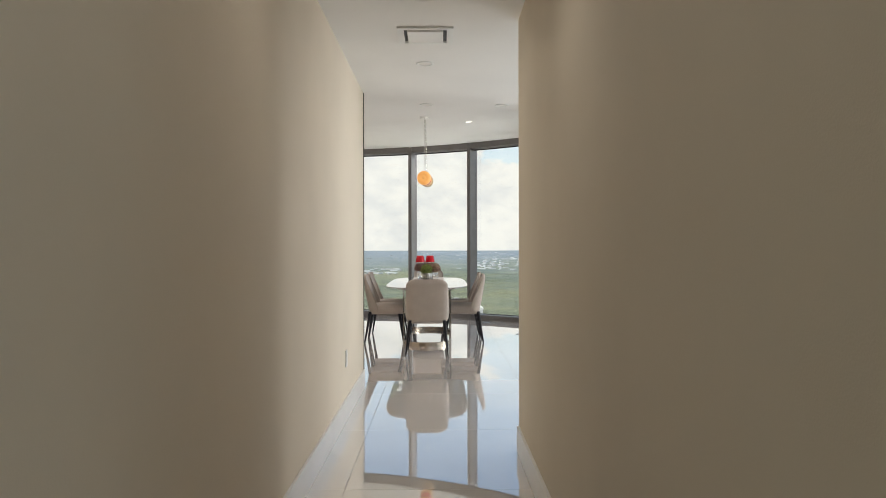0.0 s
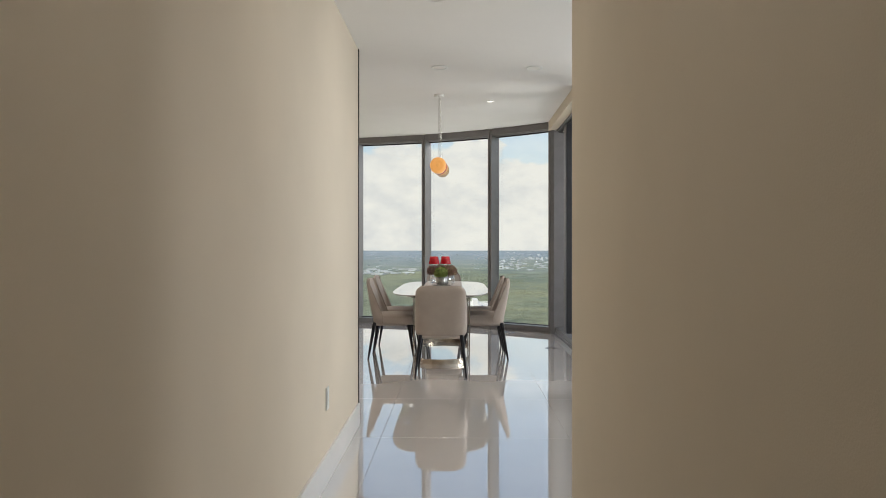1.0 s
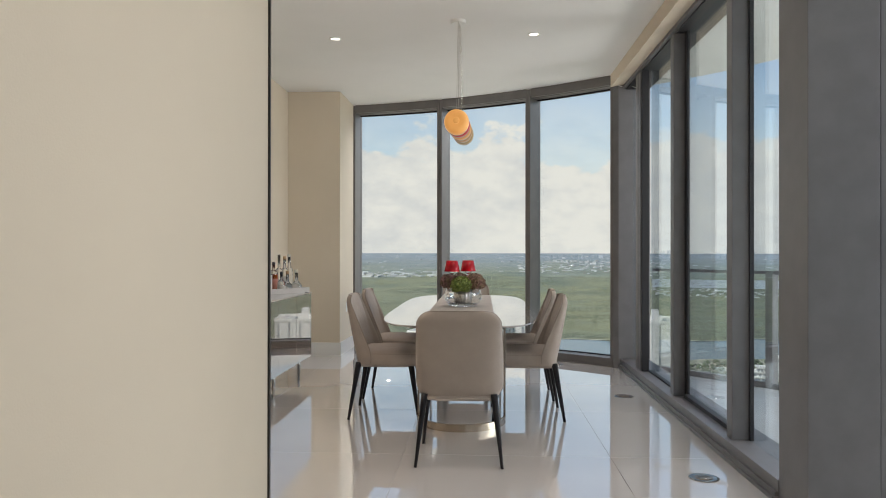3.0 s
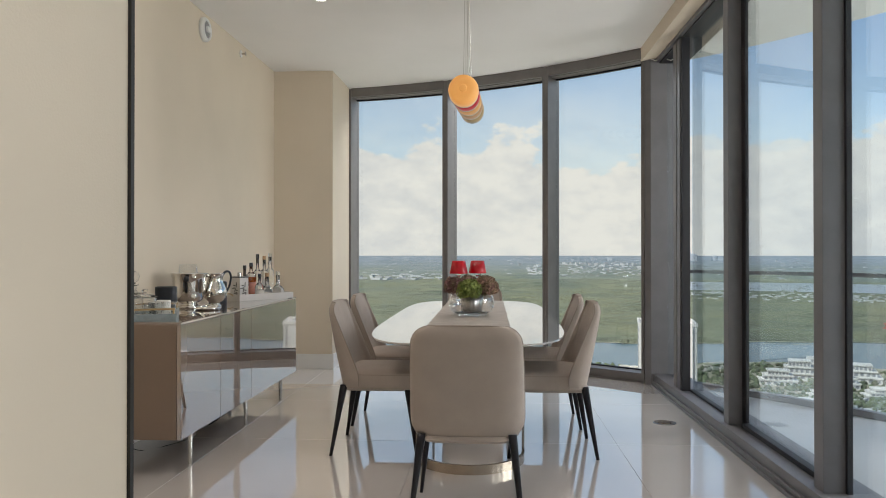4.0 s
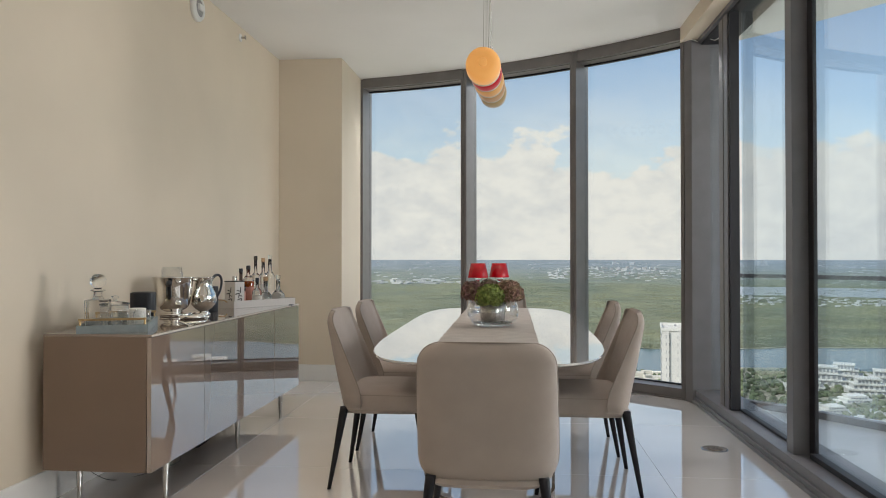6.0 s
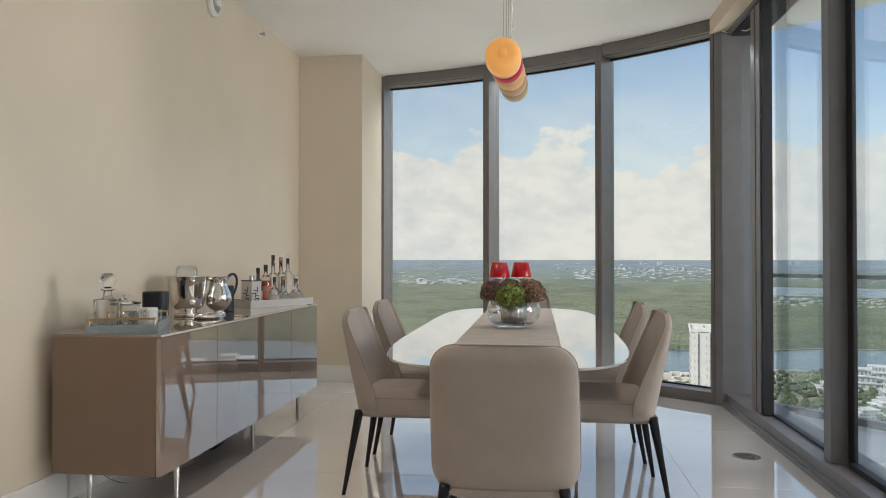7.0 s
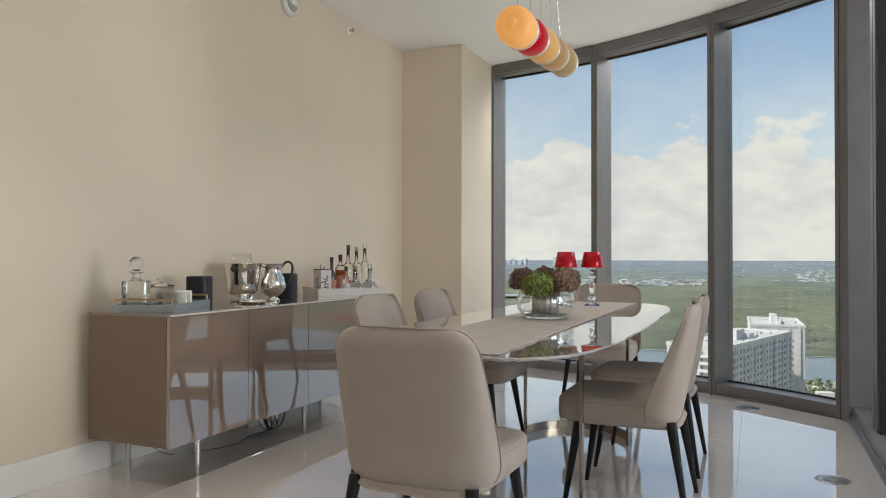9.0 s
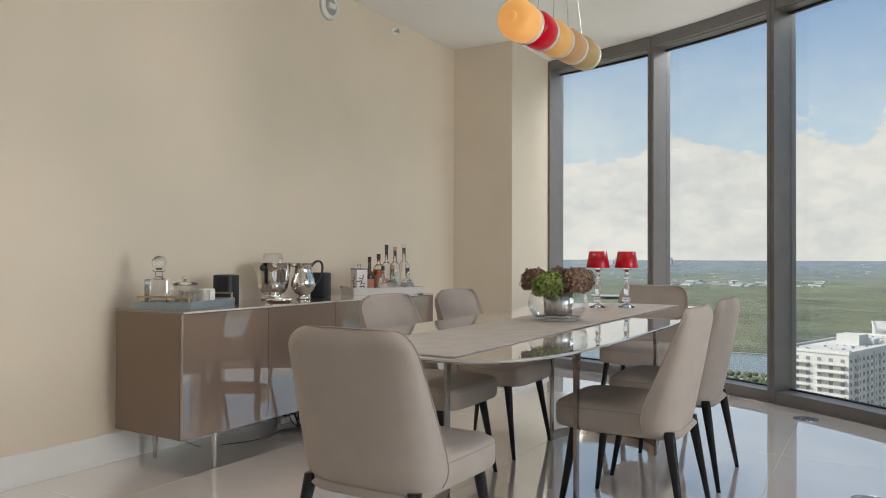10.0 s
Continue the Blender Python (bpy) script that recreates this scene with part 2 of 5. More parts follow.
def add_tube(bm, pts, r, seg=8, closed=False, r1=None):
    """A tube along points; r1: the radius at its end."""
    pts = [Vector(p) for p in pts]
    n, rows = len(pts), []
    up = Vector((0.13, 0.31, 0.94))
    for i, p in enumerate(pts):
        d = (pts[(i + 1) % n] - pts[i - 1]) if closed else (pts[min(i + 1, n - 1)] - pts[max(i - 1, 0)])
        d.normalize()
        if abs(d.dot(up)) > 0.95:
            up = Vector((0.9, 0.3, 0.1))
        a = d.cross(up).normalized()
        b = d.cross(a).normalized()
        rr = r if r1 is None else r + (r1 - r) * i / (n - 1)
        rows.append([bm.verts.new(p + rr * (math.cos(2 * math.pi * j / seg) * a + math.sin(2 * math.pi * j / seg) * b)) for j in range(seg)])
    grid_faces(bm, rows, close_u=True, close_v=closed)
    if not closed:
        bm.faces.new(list(reversed(rows[0])))
        bm.faces.new(rows[-1])
    bmesh.ops.recalc_face_normals(bm, faces=bm.faces[:])
    return bm


def tube(pts, r, seg=8, closed=False, r1=None):
    return add_tube(bmesh.new(), pts, r, seg, closed, r1)


def spow(v, e):
    return math.copysign(abs(v) ** e, v)


def add_soft_box(bm, c, h, e1=0.35, e2=0.35, nu=28, nv=12):
    """A cushion-like box: a superellipsoid about c with half sizes h."""
    rows = []
    for i in range(nv + 1):
        v = -math.pi / 2 + math.pi * i / nv
        v = max(min(v, math.pi / 2 - 0.02), -math.pi / 2 + 0.02)
        rows.append([bm.verts.new((c[0] + h[0] * spow(math.cos(v), e1) * spow(math.cos(2 * math.pi * j / nu), e2),
                                   c[1] + h[1] * spow(math.cos(v), e1) * spow(math.sin(2 * math.pi * j / nu), e2),
                                   c[2] + h[2] * spow(math.sin(v), e1))) for j in range(nu)])
    grid_faces(bm, rows, close_u=True)
    bm.faces.new(list(reversed(rows[0])))
    bm.faces.new(rows[-1])
    return bm


def prism(pts, z0, z1):
    """An upright solid over a plan outline."""
    bm = bmesh.new()
    lo, hi = [bm.verts.new((x, y, z0)) for x, y in pts], [bm.verts.new((x, y, z1)) for x, y in pts]
    bm.faces.new(lo), bm.faces.new(hi)
    for i in range(len(pts)):
        j = (i + 1) % len(pts)
        bm.faces.new((lo[i], lo[j], hi[j], hi[i]))
    bmesh.ops.recalc_face_normals(bm, faces=bm.faces[:])
    return bm


# ---- the setting ----
CX, CY, RF = -0.532, 6.131, 6.364        # centre and radius of the curved facade
HC, RC = 2.57, 3.0                       # ceilings of the hall and of the dining room


def arc_pt(r, deg):
    return (CX + r * math.sin(radians(deg)), CY + r * math.cos(radians(deg)))


def arc_band(r0, r1, a0, a1, z0, z1, n=10):
    """A curved bar of the facade between two radii and two bearings."""
    inner = [arc_pt(r0, a0 + (a1 - a0) * i / n) for i in range(n + 1)]
    outer = [arc_pt(r1, a1 - (a1 - a0) * i / n) for i in range(n + 1)]
    return prism(inner + outer, z0, z1)


def structure(name, bm, material, label, category):
    return tagged(link(name, bm, material), label, category, kind="structure")


structure("wall_hall_left", box(1.41, 1.61, -3.2, 5.48, 0, HC), M_WALL, "beige painted wall along the hall", "wall")
structure("wall_hall_right", box(2.75, 2.93, -0.25, 3.45, 0, HC), M_WALL, "beige painted wall along the hall", "wall")
structure("wall_hall_end", box(1.41, 7.6, -3.4, -3.2, 0, HC), M_WALL, "plain beige wall closing the hall", "wall")
structure("wall_dining_south", box(-0.15, 1.41, 5.28, 5.48, 0, RC), M_WALL, "plain beige wall behind the dining room", "wall")
structure("wall_dining_west", box(-0.15, 0.05, 5.48, 11.5, 0, RC), M_WALL, "beige painted dining room wall behind the sideboard", "wall")
structure("wall_column", prism([(-0.15, 11.5), (0.65, 11.5), (0.665, 12.52), (-0.15, 12.52)], 0, RC), M_WALL,
          "beige painted column beside the windows", "column")
structure("wall_living_east", box(7.4, 7.6, -3.2, 6.53, 0, HC), M_WALL, "plain wall closing the living room", "wall")
structure("wall_living_north", box(5.95, 7.4, 6.45, 6.65, 0, HC), M_WALL, "plain wall beside the balcony door", "wall")
structure("ceiling_hall", box(-0.15, 7.6, -3.4, 6.6, HC, HC + 0.6), M_CEIL, "white painted lower ceiling of the hall", "ceiling")
ceil_pts = [(-0.15, 6.6), (3.86, 6.6), (3.86, 10.9)] + [arc_pt(RF + 0.16, 43.5 - 33 * i / 16) for i in range(17)] + [(-0.15, 12.52)]
structure("ceiling_dining", prism(ceil_pts, RC, RC + 0.3), M_CEIL, "white painted ceiling of the dining room", "ceiling")
structure("trim_hall_edge", box(1.598, 1.616, 5.48, 5.492, 0, HC), M_DARK, "thin dark edge trim on the wall end", "trim")
structure("header_east", box(3.578, 3.86, 6.6, 10.88, 2.875, RC), M_WALL, "beige painted header box over the sliding doors", "header")

base_h, base_t = 0.15, 0.014
structure("baseboard_hall_left", box(1.61, 1.61 + base_t, -3.2, 5.48, 0, base_h, 0.003), M_BASE, "white painted baseboard", "baseboard")
structure("baseboard_hall_right", box(2.75 - base_t, 2.75, -0.25, 3.45, 0, base_h, 0.003), M_BASE, "white painted baseboard", "baseboard")
structure("baseboard_west", box(0.05, 0.05 + base_t, 5.48, 11.5, 0, base_h, 0.003), M_BASE, "white painted baseboard below the beige wall", "baseboard")
structure("baseboard_column", box(0.05, 0.65 + base_t, 11.5 - base_t, 11.5, 0, base_h, 0.003), M_BASE, "white painted baseboard round the column", "baseboard")
structure("baseboard_column_side", prism([(0.65, 11.5), (0.664, 11.5), (0.679, 12.36), (0.665, 12.36)], 0, base_h), M_BASE, "white painted baseboard on the column side", "baseboard")

# floor: a bed of grout with polished tiles on it (the tiles are laid at the end of the file)
bed_pts = [(-0.15, -3.4), (7.6, -3.4), (7.6, 6.6), (3.9, 6.6), (3.9, 10.85)] + [arc_pt(RF + 0.2, 43.5 - 33 * i / 16) for i in range(17)] + [(-0.15, 12.52)]
floor = structure("floor", prism(bed_pts, -0.3, -0.004), M_GROUT, "polished off-white tiled floor", "floor")

# curved window wall
FACE = RF - 0.094                        # inner faces of the window frames
EDGES = [10.93, 21.37, 31.78, 41.22]
for i in range(3):
    a0, a1 = EDGES[i], EDGES[i + 1]
    win = tagged(new("window_%d" % (i + 1)), "tall window in a dark grey metal frame", "window", kind="structure")
    half = 0.28
    b0, b1 = a0 + half, a1 - half
    part("window_frame", arc_band(FACE + 0.008, FACE + 0.05, b0, b1, 2.905, RC), M_FRAME, win)
    part("window_frame", arc_band(FACE + 0.05, FACE + 0.22, b0, b1, 2.900, RC), M_FRAME, win)
    part("window_frame", arc_band(FACE + 0.165, FACE + 0.195, b0, b1, 2.886, 2.900), M_GASKET, win, "black gasket strip")
    part("window_sill", arc_band(FACE + 0.008, FACE + 0.22, b0, b1, 0.012, 0.088), M_FRAME, win)
    part("window_sill", arc_band(FACE - 0.006, FACE + 0.20, b0, b1, 0, 0.012), M_FRAME, win)
    part("window_sill", arc_band(FACE + 0.165, FACE + 0.195, b0, b1, 0.088, 0.098), M_GASKET, win, "black gasket strip")
    for c0, c1 in ((a0 + 0.02, b0), (b1, a1 - 0.02)):
        part("window_frame", arc_band(FACE, FACE + 0.24, c0, c1, 0.0, 2.99, 1), M_FRAME, win)
    # the dark joint between two frames
    part("joint", arc_band(FACE + 0.012, FACE + 0.23, a1 - 0.02, a1 + 0.02, 0.0, 2.99, 1), M_GASKET, win, "dark joint between the frames")
    pane = part("pane", arc_band(FACE + 0.176, FACE + 0.188, b0, b1, 0.09, 2.895), M_PANE, win)
    pane.visible_shadow = False

# corner post and the east wall of sliding glass
structure("corner_post", prism([arc_pt(FACE, 41.25), arc_pt(FACE - 0.015, 41.9), (3.80, 10.775), (3.96, 10.775), (3.96, 10.9), arc_pt(RF + 0.16, 41.25)], 0.0, 2.995),
          M_FRAME_SKYLIT, "dark grey metal corner post", "post")
east = tagged(new("door_1"), "dark grey metal sliding glass doors to the balcony", "sliding door", kind="structure")
part("sill", box(3.638, 3.95, 6.85, 10.775, 0, 0.02, 0.004), M_FRAME_SKYLIT, east)
part("sill", box(3.652, 3.94, 6.85, 10.775, 0.02, 0.045, 0.004), M_FRAME_SKYLIT, east)
part("sill", box(3.666, 3.94, 6.85, 10.775, 0.045, 0.10, 0.004), M_FRAME_SKYLIT, east)
part("head", box(3.69, 3.95, 6.85, 10.775, 2.845, 2.874), M_FRAME_SKYLIT, east)
part("head", box(3.72, 3.95, 6.85, 10.775, 2.83, 2.845), M_GASKET, east, "dark door track")
# slim stile of the fixed leaf with its seals
part("stile", box(3.70, 3.77, 10.13, 10.222, 0.1, 2.83, 0.003), M_FRAME, east)
part("stile", box(3.70, 3.77, 10.02, 10.11, 0.1, 2.83, 0.003), M_FRAME_SKYLIT, east)
part("seal", box(3.708, 3.77, 10.11, 10.13, 0.1, 2.83), M_GASKET, east)
part("seal", box(3.708, 3.77, 9.99, 10.02, 0.1, 2.83), M_GASKET, east)
# deep fins that stand into the room
part("stile", box(3.70, 3.805, 8.87, 8.962, 0.1, 2.83, 0.003), M_FRAME_SKYLIT, east)
part("stile", box(3.70, 3.822, 7.588, 7.68, 0.1, 2.83, 0.003), M_FRAME_SKYLIT, east)
part("seal", box(3.782, 3.80, 8.80, 8.87, 0.1, 2.83), M_GASKET, east)
part("seal", box(3.795, 3.818, 7.568, 7.588, 0.1, 2.83), M_GASKET, east)
part("rail", box(3.755, 3.80, 7.68, 8.80, 0.1, 0.128, 0.003), M_GASKET, east)
part("rail", box(3.765, 3.80, 8.962, 9.99, 0.1, 0.114, 0.003), M_GASKET, east)
for x, y0, y1 in ((3.785, 10.222, 10.775), (3.785, 8.962, 9.99), (3.785, 7.68, 8.80), (3.795, 6.85, 7.568)):
    part("pane", box(x, x + 0.010, y0, y1, 0.1, 2.832), M_TINT, east).visible_shadow = False
wire = [(3.64, 10.76, 2.868), (3.70, 10.765, 2.850), (3.735, 10.70, 2.862), (3.765, 10.56, 2.80), (3.775, 10.45, 2.79)]
part("cable", tube(wire, 0.004, 6), M_WHITE, east, "loose white cable at the head")
structure("door_post", add_box(add_box(box(3.665, 3.97, 6.526, 6.815, 0, HC + 0.3, 0.006), 3.672, 3.97, 6.815, 6.85, 0, HC + 0.3), 3.645, 3.975, 6.505, 6.85, 0, 0.024), M_FRAME_SKYLIT, "dark grey metal corner column of the glazing", "post")
south = tagged(new("door_2"), "dark grey metal balcony door with a black pull handle", "sliding door", kind="structure")
part("sill", box(3.976, 5.95, 6.507, 6.66, 0, 0.05, 0.004), M_FRAME_SKYLIT, south)
part("stile", box(3.975, 4.10, 6.535, 6.60, 0.05, HC - 0.01, 0.004), M_FRAME_SKYLIT, south)
part("rail", box(4.10, 5.95, 6.535, 6.60, 0.05, 0.175, 0.004), M_FRAME_SKYLIT, south)
part("rail", box(4.10, 5.95, 6.535, 6.60, HC - 0.12, HC - 0.01, 0.004), M_FRAME_SKYLIT, south)
part("seal", box(4.10, 5.95, 6.56, 6.59, 0.175, 0.19), M_GASKET, south)
part("pane", box(4.10, 5.95, 6.565, 6.575, 0.175, HC - 0.12), M_PANE, south).visible_shadow = False
hb = box(4.045, 4.075, 6.485, 6.51, 1.03, 1.25, 0.006)
add_box(hb, 4.05, 4.07, 6.505, 6.54, 1.05, 1.08), add_box(hb, 4.05, 4.07, 6.505, 6.54, 1.20, 1.23)
part("door_handle", hb, M_BLACK, south, "black pull handle")

# balcony
bal = [(3.955, 6.66), (3.955, 10.83)] + [arc_pt(RF + 0.38, 43 + 44 * i / 18) for i in range(19)] + [(5.95, 6.66)]
structure("balcony_floor", prism(bal, -0.3, -0.03), M_CONC, "grey tiled balcony floor", "balcony")
slab = [(3.87, 6.66), (3.87, 10.9)] + [arc_pt(RF + 0.50, 42 + 45 * i / 18) for i in range(19)] + [(6.1, 6.66)]
structure("balcony_ceiling", prism(slab, 2.97, 3.3), M_SOFFIT, "pale underside of the balcony above", "balcony")
rail = tagged(new("balcony_railing"), "glass balcony railing with a grey metal handrail", "railing", kind="structure")
part("handrail", arc_band(RF + 0.185, RF + 0.235, 43.8, 87, 0.985, 1.015, 24), M_FRAME_SKYLIT, rail)
part("bottom_rail", arc_band(RF + 0.18, RF + 0.24, 43.8, 87, -0.03, 0.02, 24), M_FRAME_SKYLIT, rail)
for k in range(4):
    a = 43.6 + 11.1 * k
    if k:
        part("post", arc_band(RF + 0.17, RF + 0.25, a - 0.3, a + 0.3, 0.0, 0.99, 1), M_FRAME_SKYLIT, rail)
    part("pane", arc_band(RF + 0.205, RF + 0.215, a + (0.4 if k else 0.6), a + 10.7, 0.03, 0.98, 5), M_PANE, rail).visible_shadow = False

# ---- fixed fittings ----


def disc_on_ceiling(name, x, y, z, r, label, spot, colour, lens, cone=125):
    ob = thing(name, pose(x, y, z), label, "ceiling light", "recessed ceiling lights")
    part("trim_ring", lathe([(r, 0), (r, -0.004), (r * 0.93, -0.008), (r * 0.74, -0.006), (r * 0.7, 0.0)], 28, cap0=False, cap1=False), M_WHITE, ob, smooth=True)
    part("lens", lathe([(r * 0.72, -0.0015), (r * 0.72, -0.003)], 24), lens, ob, "glowing warm lens")
    if spot:
        lamp = new("downlight", bpy.data.lights.new("downlight", "SPOT"))
        lamp.data.energy, lamp.data.spot_size, lamp.data.spot_blend = spot, radians(cone), 1.0
        lamp.data.color, lamp.data.shadow_soft_size = colour, 0.06
        lamp.matrix_world = look((x, y, z - 0.02), (x, y, 0))
    return ob


# the first two are unseen, added to carry on the row
for x, y, w in ((2.19, 0.15, 5), (2.19, 1.6, 9), (2.19, 3.05, 5), (2.17, 4.47, 6), (2.154, 6.0, 5), (2.87, 6.03, 5), (3.384, 6.03, 5)):
    disc_on_ceiling("downlight_fixture", x, y, HC - 0.0005, 0.065, "small round white recessed downlight in the ceiling, added where unseen", w, (1.0, 0.96, 0.90), M_LAMP_DIM, 165)
# the pair at y 7.15 is unseen, added to brighten the near floor
for x, y, w in ((1.01, 7.15, 72), (2.69, 7.15, 40), (1.01, 9.45, 56), (2.69, 9.40, 36)):
    disc_on_ceiling("downlight_fixture", x, y, RC - 0.0005, 0.055, "small round white recessed downlight in the ceiling, added where unseen", w, (1.0, 0.88, 0.78), M_LAMP, 84)

vent = thing("ceiling_vent", pose(2.19, 3.75, HC), "white square air vent in the hall ceiling", "air vent")
part("frame", add_box(add_box(add_box(box(-0.175, 0.175, -0.175, -0.135, -0.012, 0.0, 0.003), -0.175, 0.175, 0.135, 0.175, -0.012, 0.0), -0.175, -0.135, -0.135, 0.135, -0.012, 0), 0.135, 0.175, -0.135, 0.135, -0.012, 0), M_WHITE, vent)
# a flat dark sheet paints the shade inside the vent
part("backing", box(-0.135, 0.135, -0.135, 0.135, -0.003, -0.0005), M_DARK, vent, "dark sheet painting the shaded opening behind the plate")
part("plate", box(-0.112, 0.112, -0.13, 0.100, -0.022, -0.008, 0.002), mat("vent_paint", (0.88, 0.87, 0.85), 0.4, var=0.02), vent)


def wall_outlet(m):
    ob = thing("wall_outlet", m, "white plastic power outlet on the wall", "outlet", "power outlets")
    part("plate", box(-0.036, 0.036, 0, 0.006, -0.058, 0.058, 0.002), M_WHITE, ob)
    for z in (-0.022, 0.022):
        part("socket", box(-0.016, 0.016, 0.006, 0.009, z - 0.014, z + 0.014, 0.002), M_WHITE, ob)
    return ob


wall_outlet(pose(1.61, 4.29, 0.426, 0, 0, -90))
wall_outlet(pose(0.656, 11.86, 0.53, 0, 0, -91))

for x, y in ((3.422, 9.342), (3.421, 7.188), (3.036, 11.004)):
    ob = thing("floor_outlet", pose(x, y, 0.0), "round metal floor outlet set in the tiles", "floor outlet", "floor outlets")
    part("plate", lathe([(0.078, 0.0), (0.078, 0.003), (0.070, 0.005), (0.0665, 0.004)], 32), M_STEEL, ob, smooth=False)
    part("lid", lathe([(0.045, 0.003), (0.045, 0.0065), (0.040, 0.0075)], 24), M_BRONZE, ob, "hinged bronze lid")
    part("slot", box(-0.03, 0.03, -0.004, 0.004, 0.0074, 0.0085), M_DARK, ob)

al = thing("wall_speaker", pose(0.05, 9.679, 2.865, 0, 90, 0), "round white alarm sounder high on the wall", "alarm")
part("rim", lathe([(0.092, 0.0), (0.092, 0.02), (0.082, 0.034), (0.066, 0.036), (0.064, 0.028)], 32, cap1=False), M_WHITE, al, smooth=True)
part("grille", lathe([(0.065, 0.027), (0.045, 0.034), (0.02, 0.036)], 24, cap0=False), mat("grey_grille", (0.35, 0.35, 0.35), 0.5, var=0.1, scale=60), al, "grey perforated grille", smooth=True)
part("strobe", box(-0.02, 0.02, -0.035, 0.035, 0.03, 0.05, 0.006), M_WHITE, al)
sp = thing("wall_sprinkler", pose(0.05, 10.512, 2.91, 0, 90, 0), "small chrome sidewall sprinkler with a white plate", "sprinkler")
part("plate", lathe([(0.033, 0.0), (0.031, 0.006), (0.014, 0.009)], 24), M_WHITE, sp, smooth=True)
part("nozzle", lathe([(0.009, 0.006), (0.009, 0.04), (0.006, 0.042)], 12), M_STEEL, sp)
part("deflector", box(-0.016, 0.016, -0.014, 0.014, 0.042, 0.045), M_STEEL, sp)

# ---- pendant lamp ----
pend = thing("pendant_lamp", pose(2.072, 9.02, RC), "row of coloured glass drums on thin cables over the table", "pendant lamp")
part("canopy", lathe([(0.06, 0.0), (0.06, -0.022), (0.055, -0.028), (0.01, -0.03)], 28), M_WHITE, pend, "white round ceiling canopy", smooth=False)


def glow_glass(name, colour, glow, strength, rough=0.3):
    return mat(name, colour, rough, var=0.08, scale=7, coat=0.05, spec=0.2, emit=glow, emit_strength=strength)


drums = (("cream glass drum, lit", (0.50, 0.30, 0.12), (1.0, 0.42, 0.10), 0.50, 0.090),
         ("deep red glass drum", (0.26, 0.001, 0.008), (0.8, 0.0, 0.02), 0.26, 0.086),
         ("amber glass drum, lit", (0.50, 0.31, 0.12), (1.0, 0.46, 0.12), 0.24, 0.086),
         ("tan glass drum", (0.42, 0.26, 0.13), (1.0, 0.46, 0.18), 0.12, 0.084),
         ("smoky gold glass drum", (0.36, 0.27, 0.13), (0.9, 0.52, 0.18), 0.08, 0.083))
M_RIM = mat("clear_glass_rim", (0.74, 0.68, 0.60), 0.05, spec=0.7, coat=0.6, var=0.05)
for k, (label, colour, glow, strength, r) in enumerate(drums):
    y = -0.428 + 0.178 * k
    z = -0.874 + 0.0065 * k
    x = 0.003 + 0.008 * k
    m = Matrix.Translation((x, y, z)) @ pose(0, 0, 0, 90, 0, 0)
    h = 0.079
    prof = [(0.02, h - 0.004), (r * 0.55, h), (r * 0.80, h - 0.006), (r * 0.93, h - 0.022), (r, h - 0.055), (r, -h + 0.055), (r * 0.95, -h + 0.025), (r * 0.82, -h + 0.006), (r * 0.5, -h)]
    drum = part("shade", lathe(prof, 36, m), glow_glass("drum_glass", colour, glow, strength), pend, label, smooth=True)
    part("collar", lathe([(r * 0.84, -h + 0.012), (r * 0.95, -h + 0.008), (r * 0.97, -h + 0.001), (r * 0.93, -h - 0.006), (r * 0.8, -h - 0.006)], 36, m, cap0=False, cap1=False), M_RIM, drum, "clear glass rim", smooth=True)
    if k == 0:
        part("boss", lathe([(0.023, h - 0.006), (0.023, h + 0.006), (0.017, h + 0.009)], 20, m), glow_glass("boss_glass", (0.50, 0.30, 0.12), (1.0, 0.42, 0.10), 0.46), drum, smooth=True)
    part("cable", tube([(x, y, z + r * 0.98), (x * 0.5, y * 0.25, -0.028)], 0.0016, 6), M_STEEL, pend)

# ---- table ----
TX, TY, TW, TL, TZ = 2.117, 9.0, 0.515, 1.50, 0.755
table = thing("dining_table", pose(TX, TY, 0), "long dining table with a glossy pale top and metal legs", "table")


def table_outline(w, l, n=96, e=0.46):
    return [(w * spow(math.cos(2 * math.pi * i / n), e), l * spow(math.sin(2 * math.pi * i / n), e)) for i in range(n)]


bm = bmesh.new()
rows = []
for inset, z in ((0.085, TZ - 0.026), (0.012, TZ - 0.012), (0.002, TZ - 0.009), (0.0, TZ - 0.005), (0.003, TZ)):
    rows.append([bm.verts.new((x, y, z)) for x, y in table_outline(TW - inset, TL - inset)])
grid_faces(bm, rows, close_u=True)
bm.faces.new(rows[-1]), bm.faces.new(list(reversed(rows[0])))
part("tabletop", bm, M_TOP, table)
part("apron", prism(table_outline(TW - 0.16, TL - 0.3, 48), TZ - 0.05, TZ - 0.026), M_TOPEDGE, table)


def bow(w, d, y0, sy, n=30):
    return [(w * math.cos(math.pi * i / n), y0 + sy * d * math.sin(math.pi * i / n)) for i in range(n + 1)]


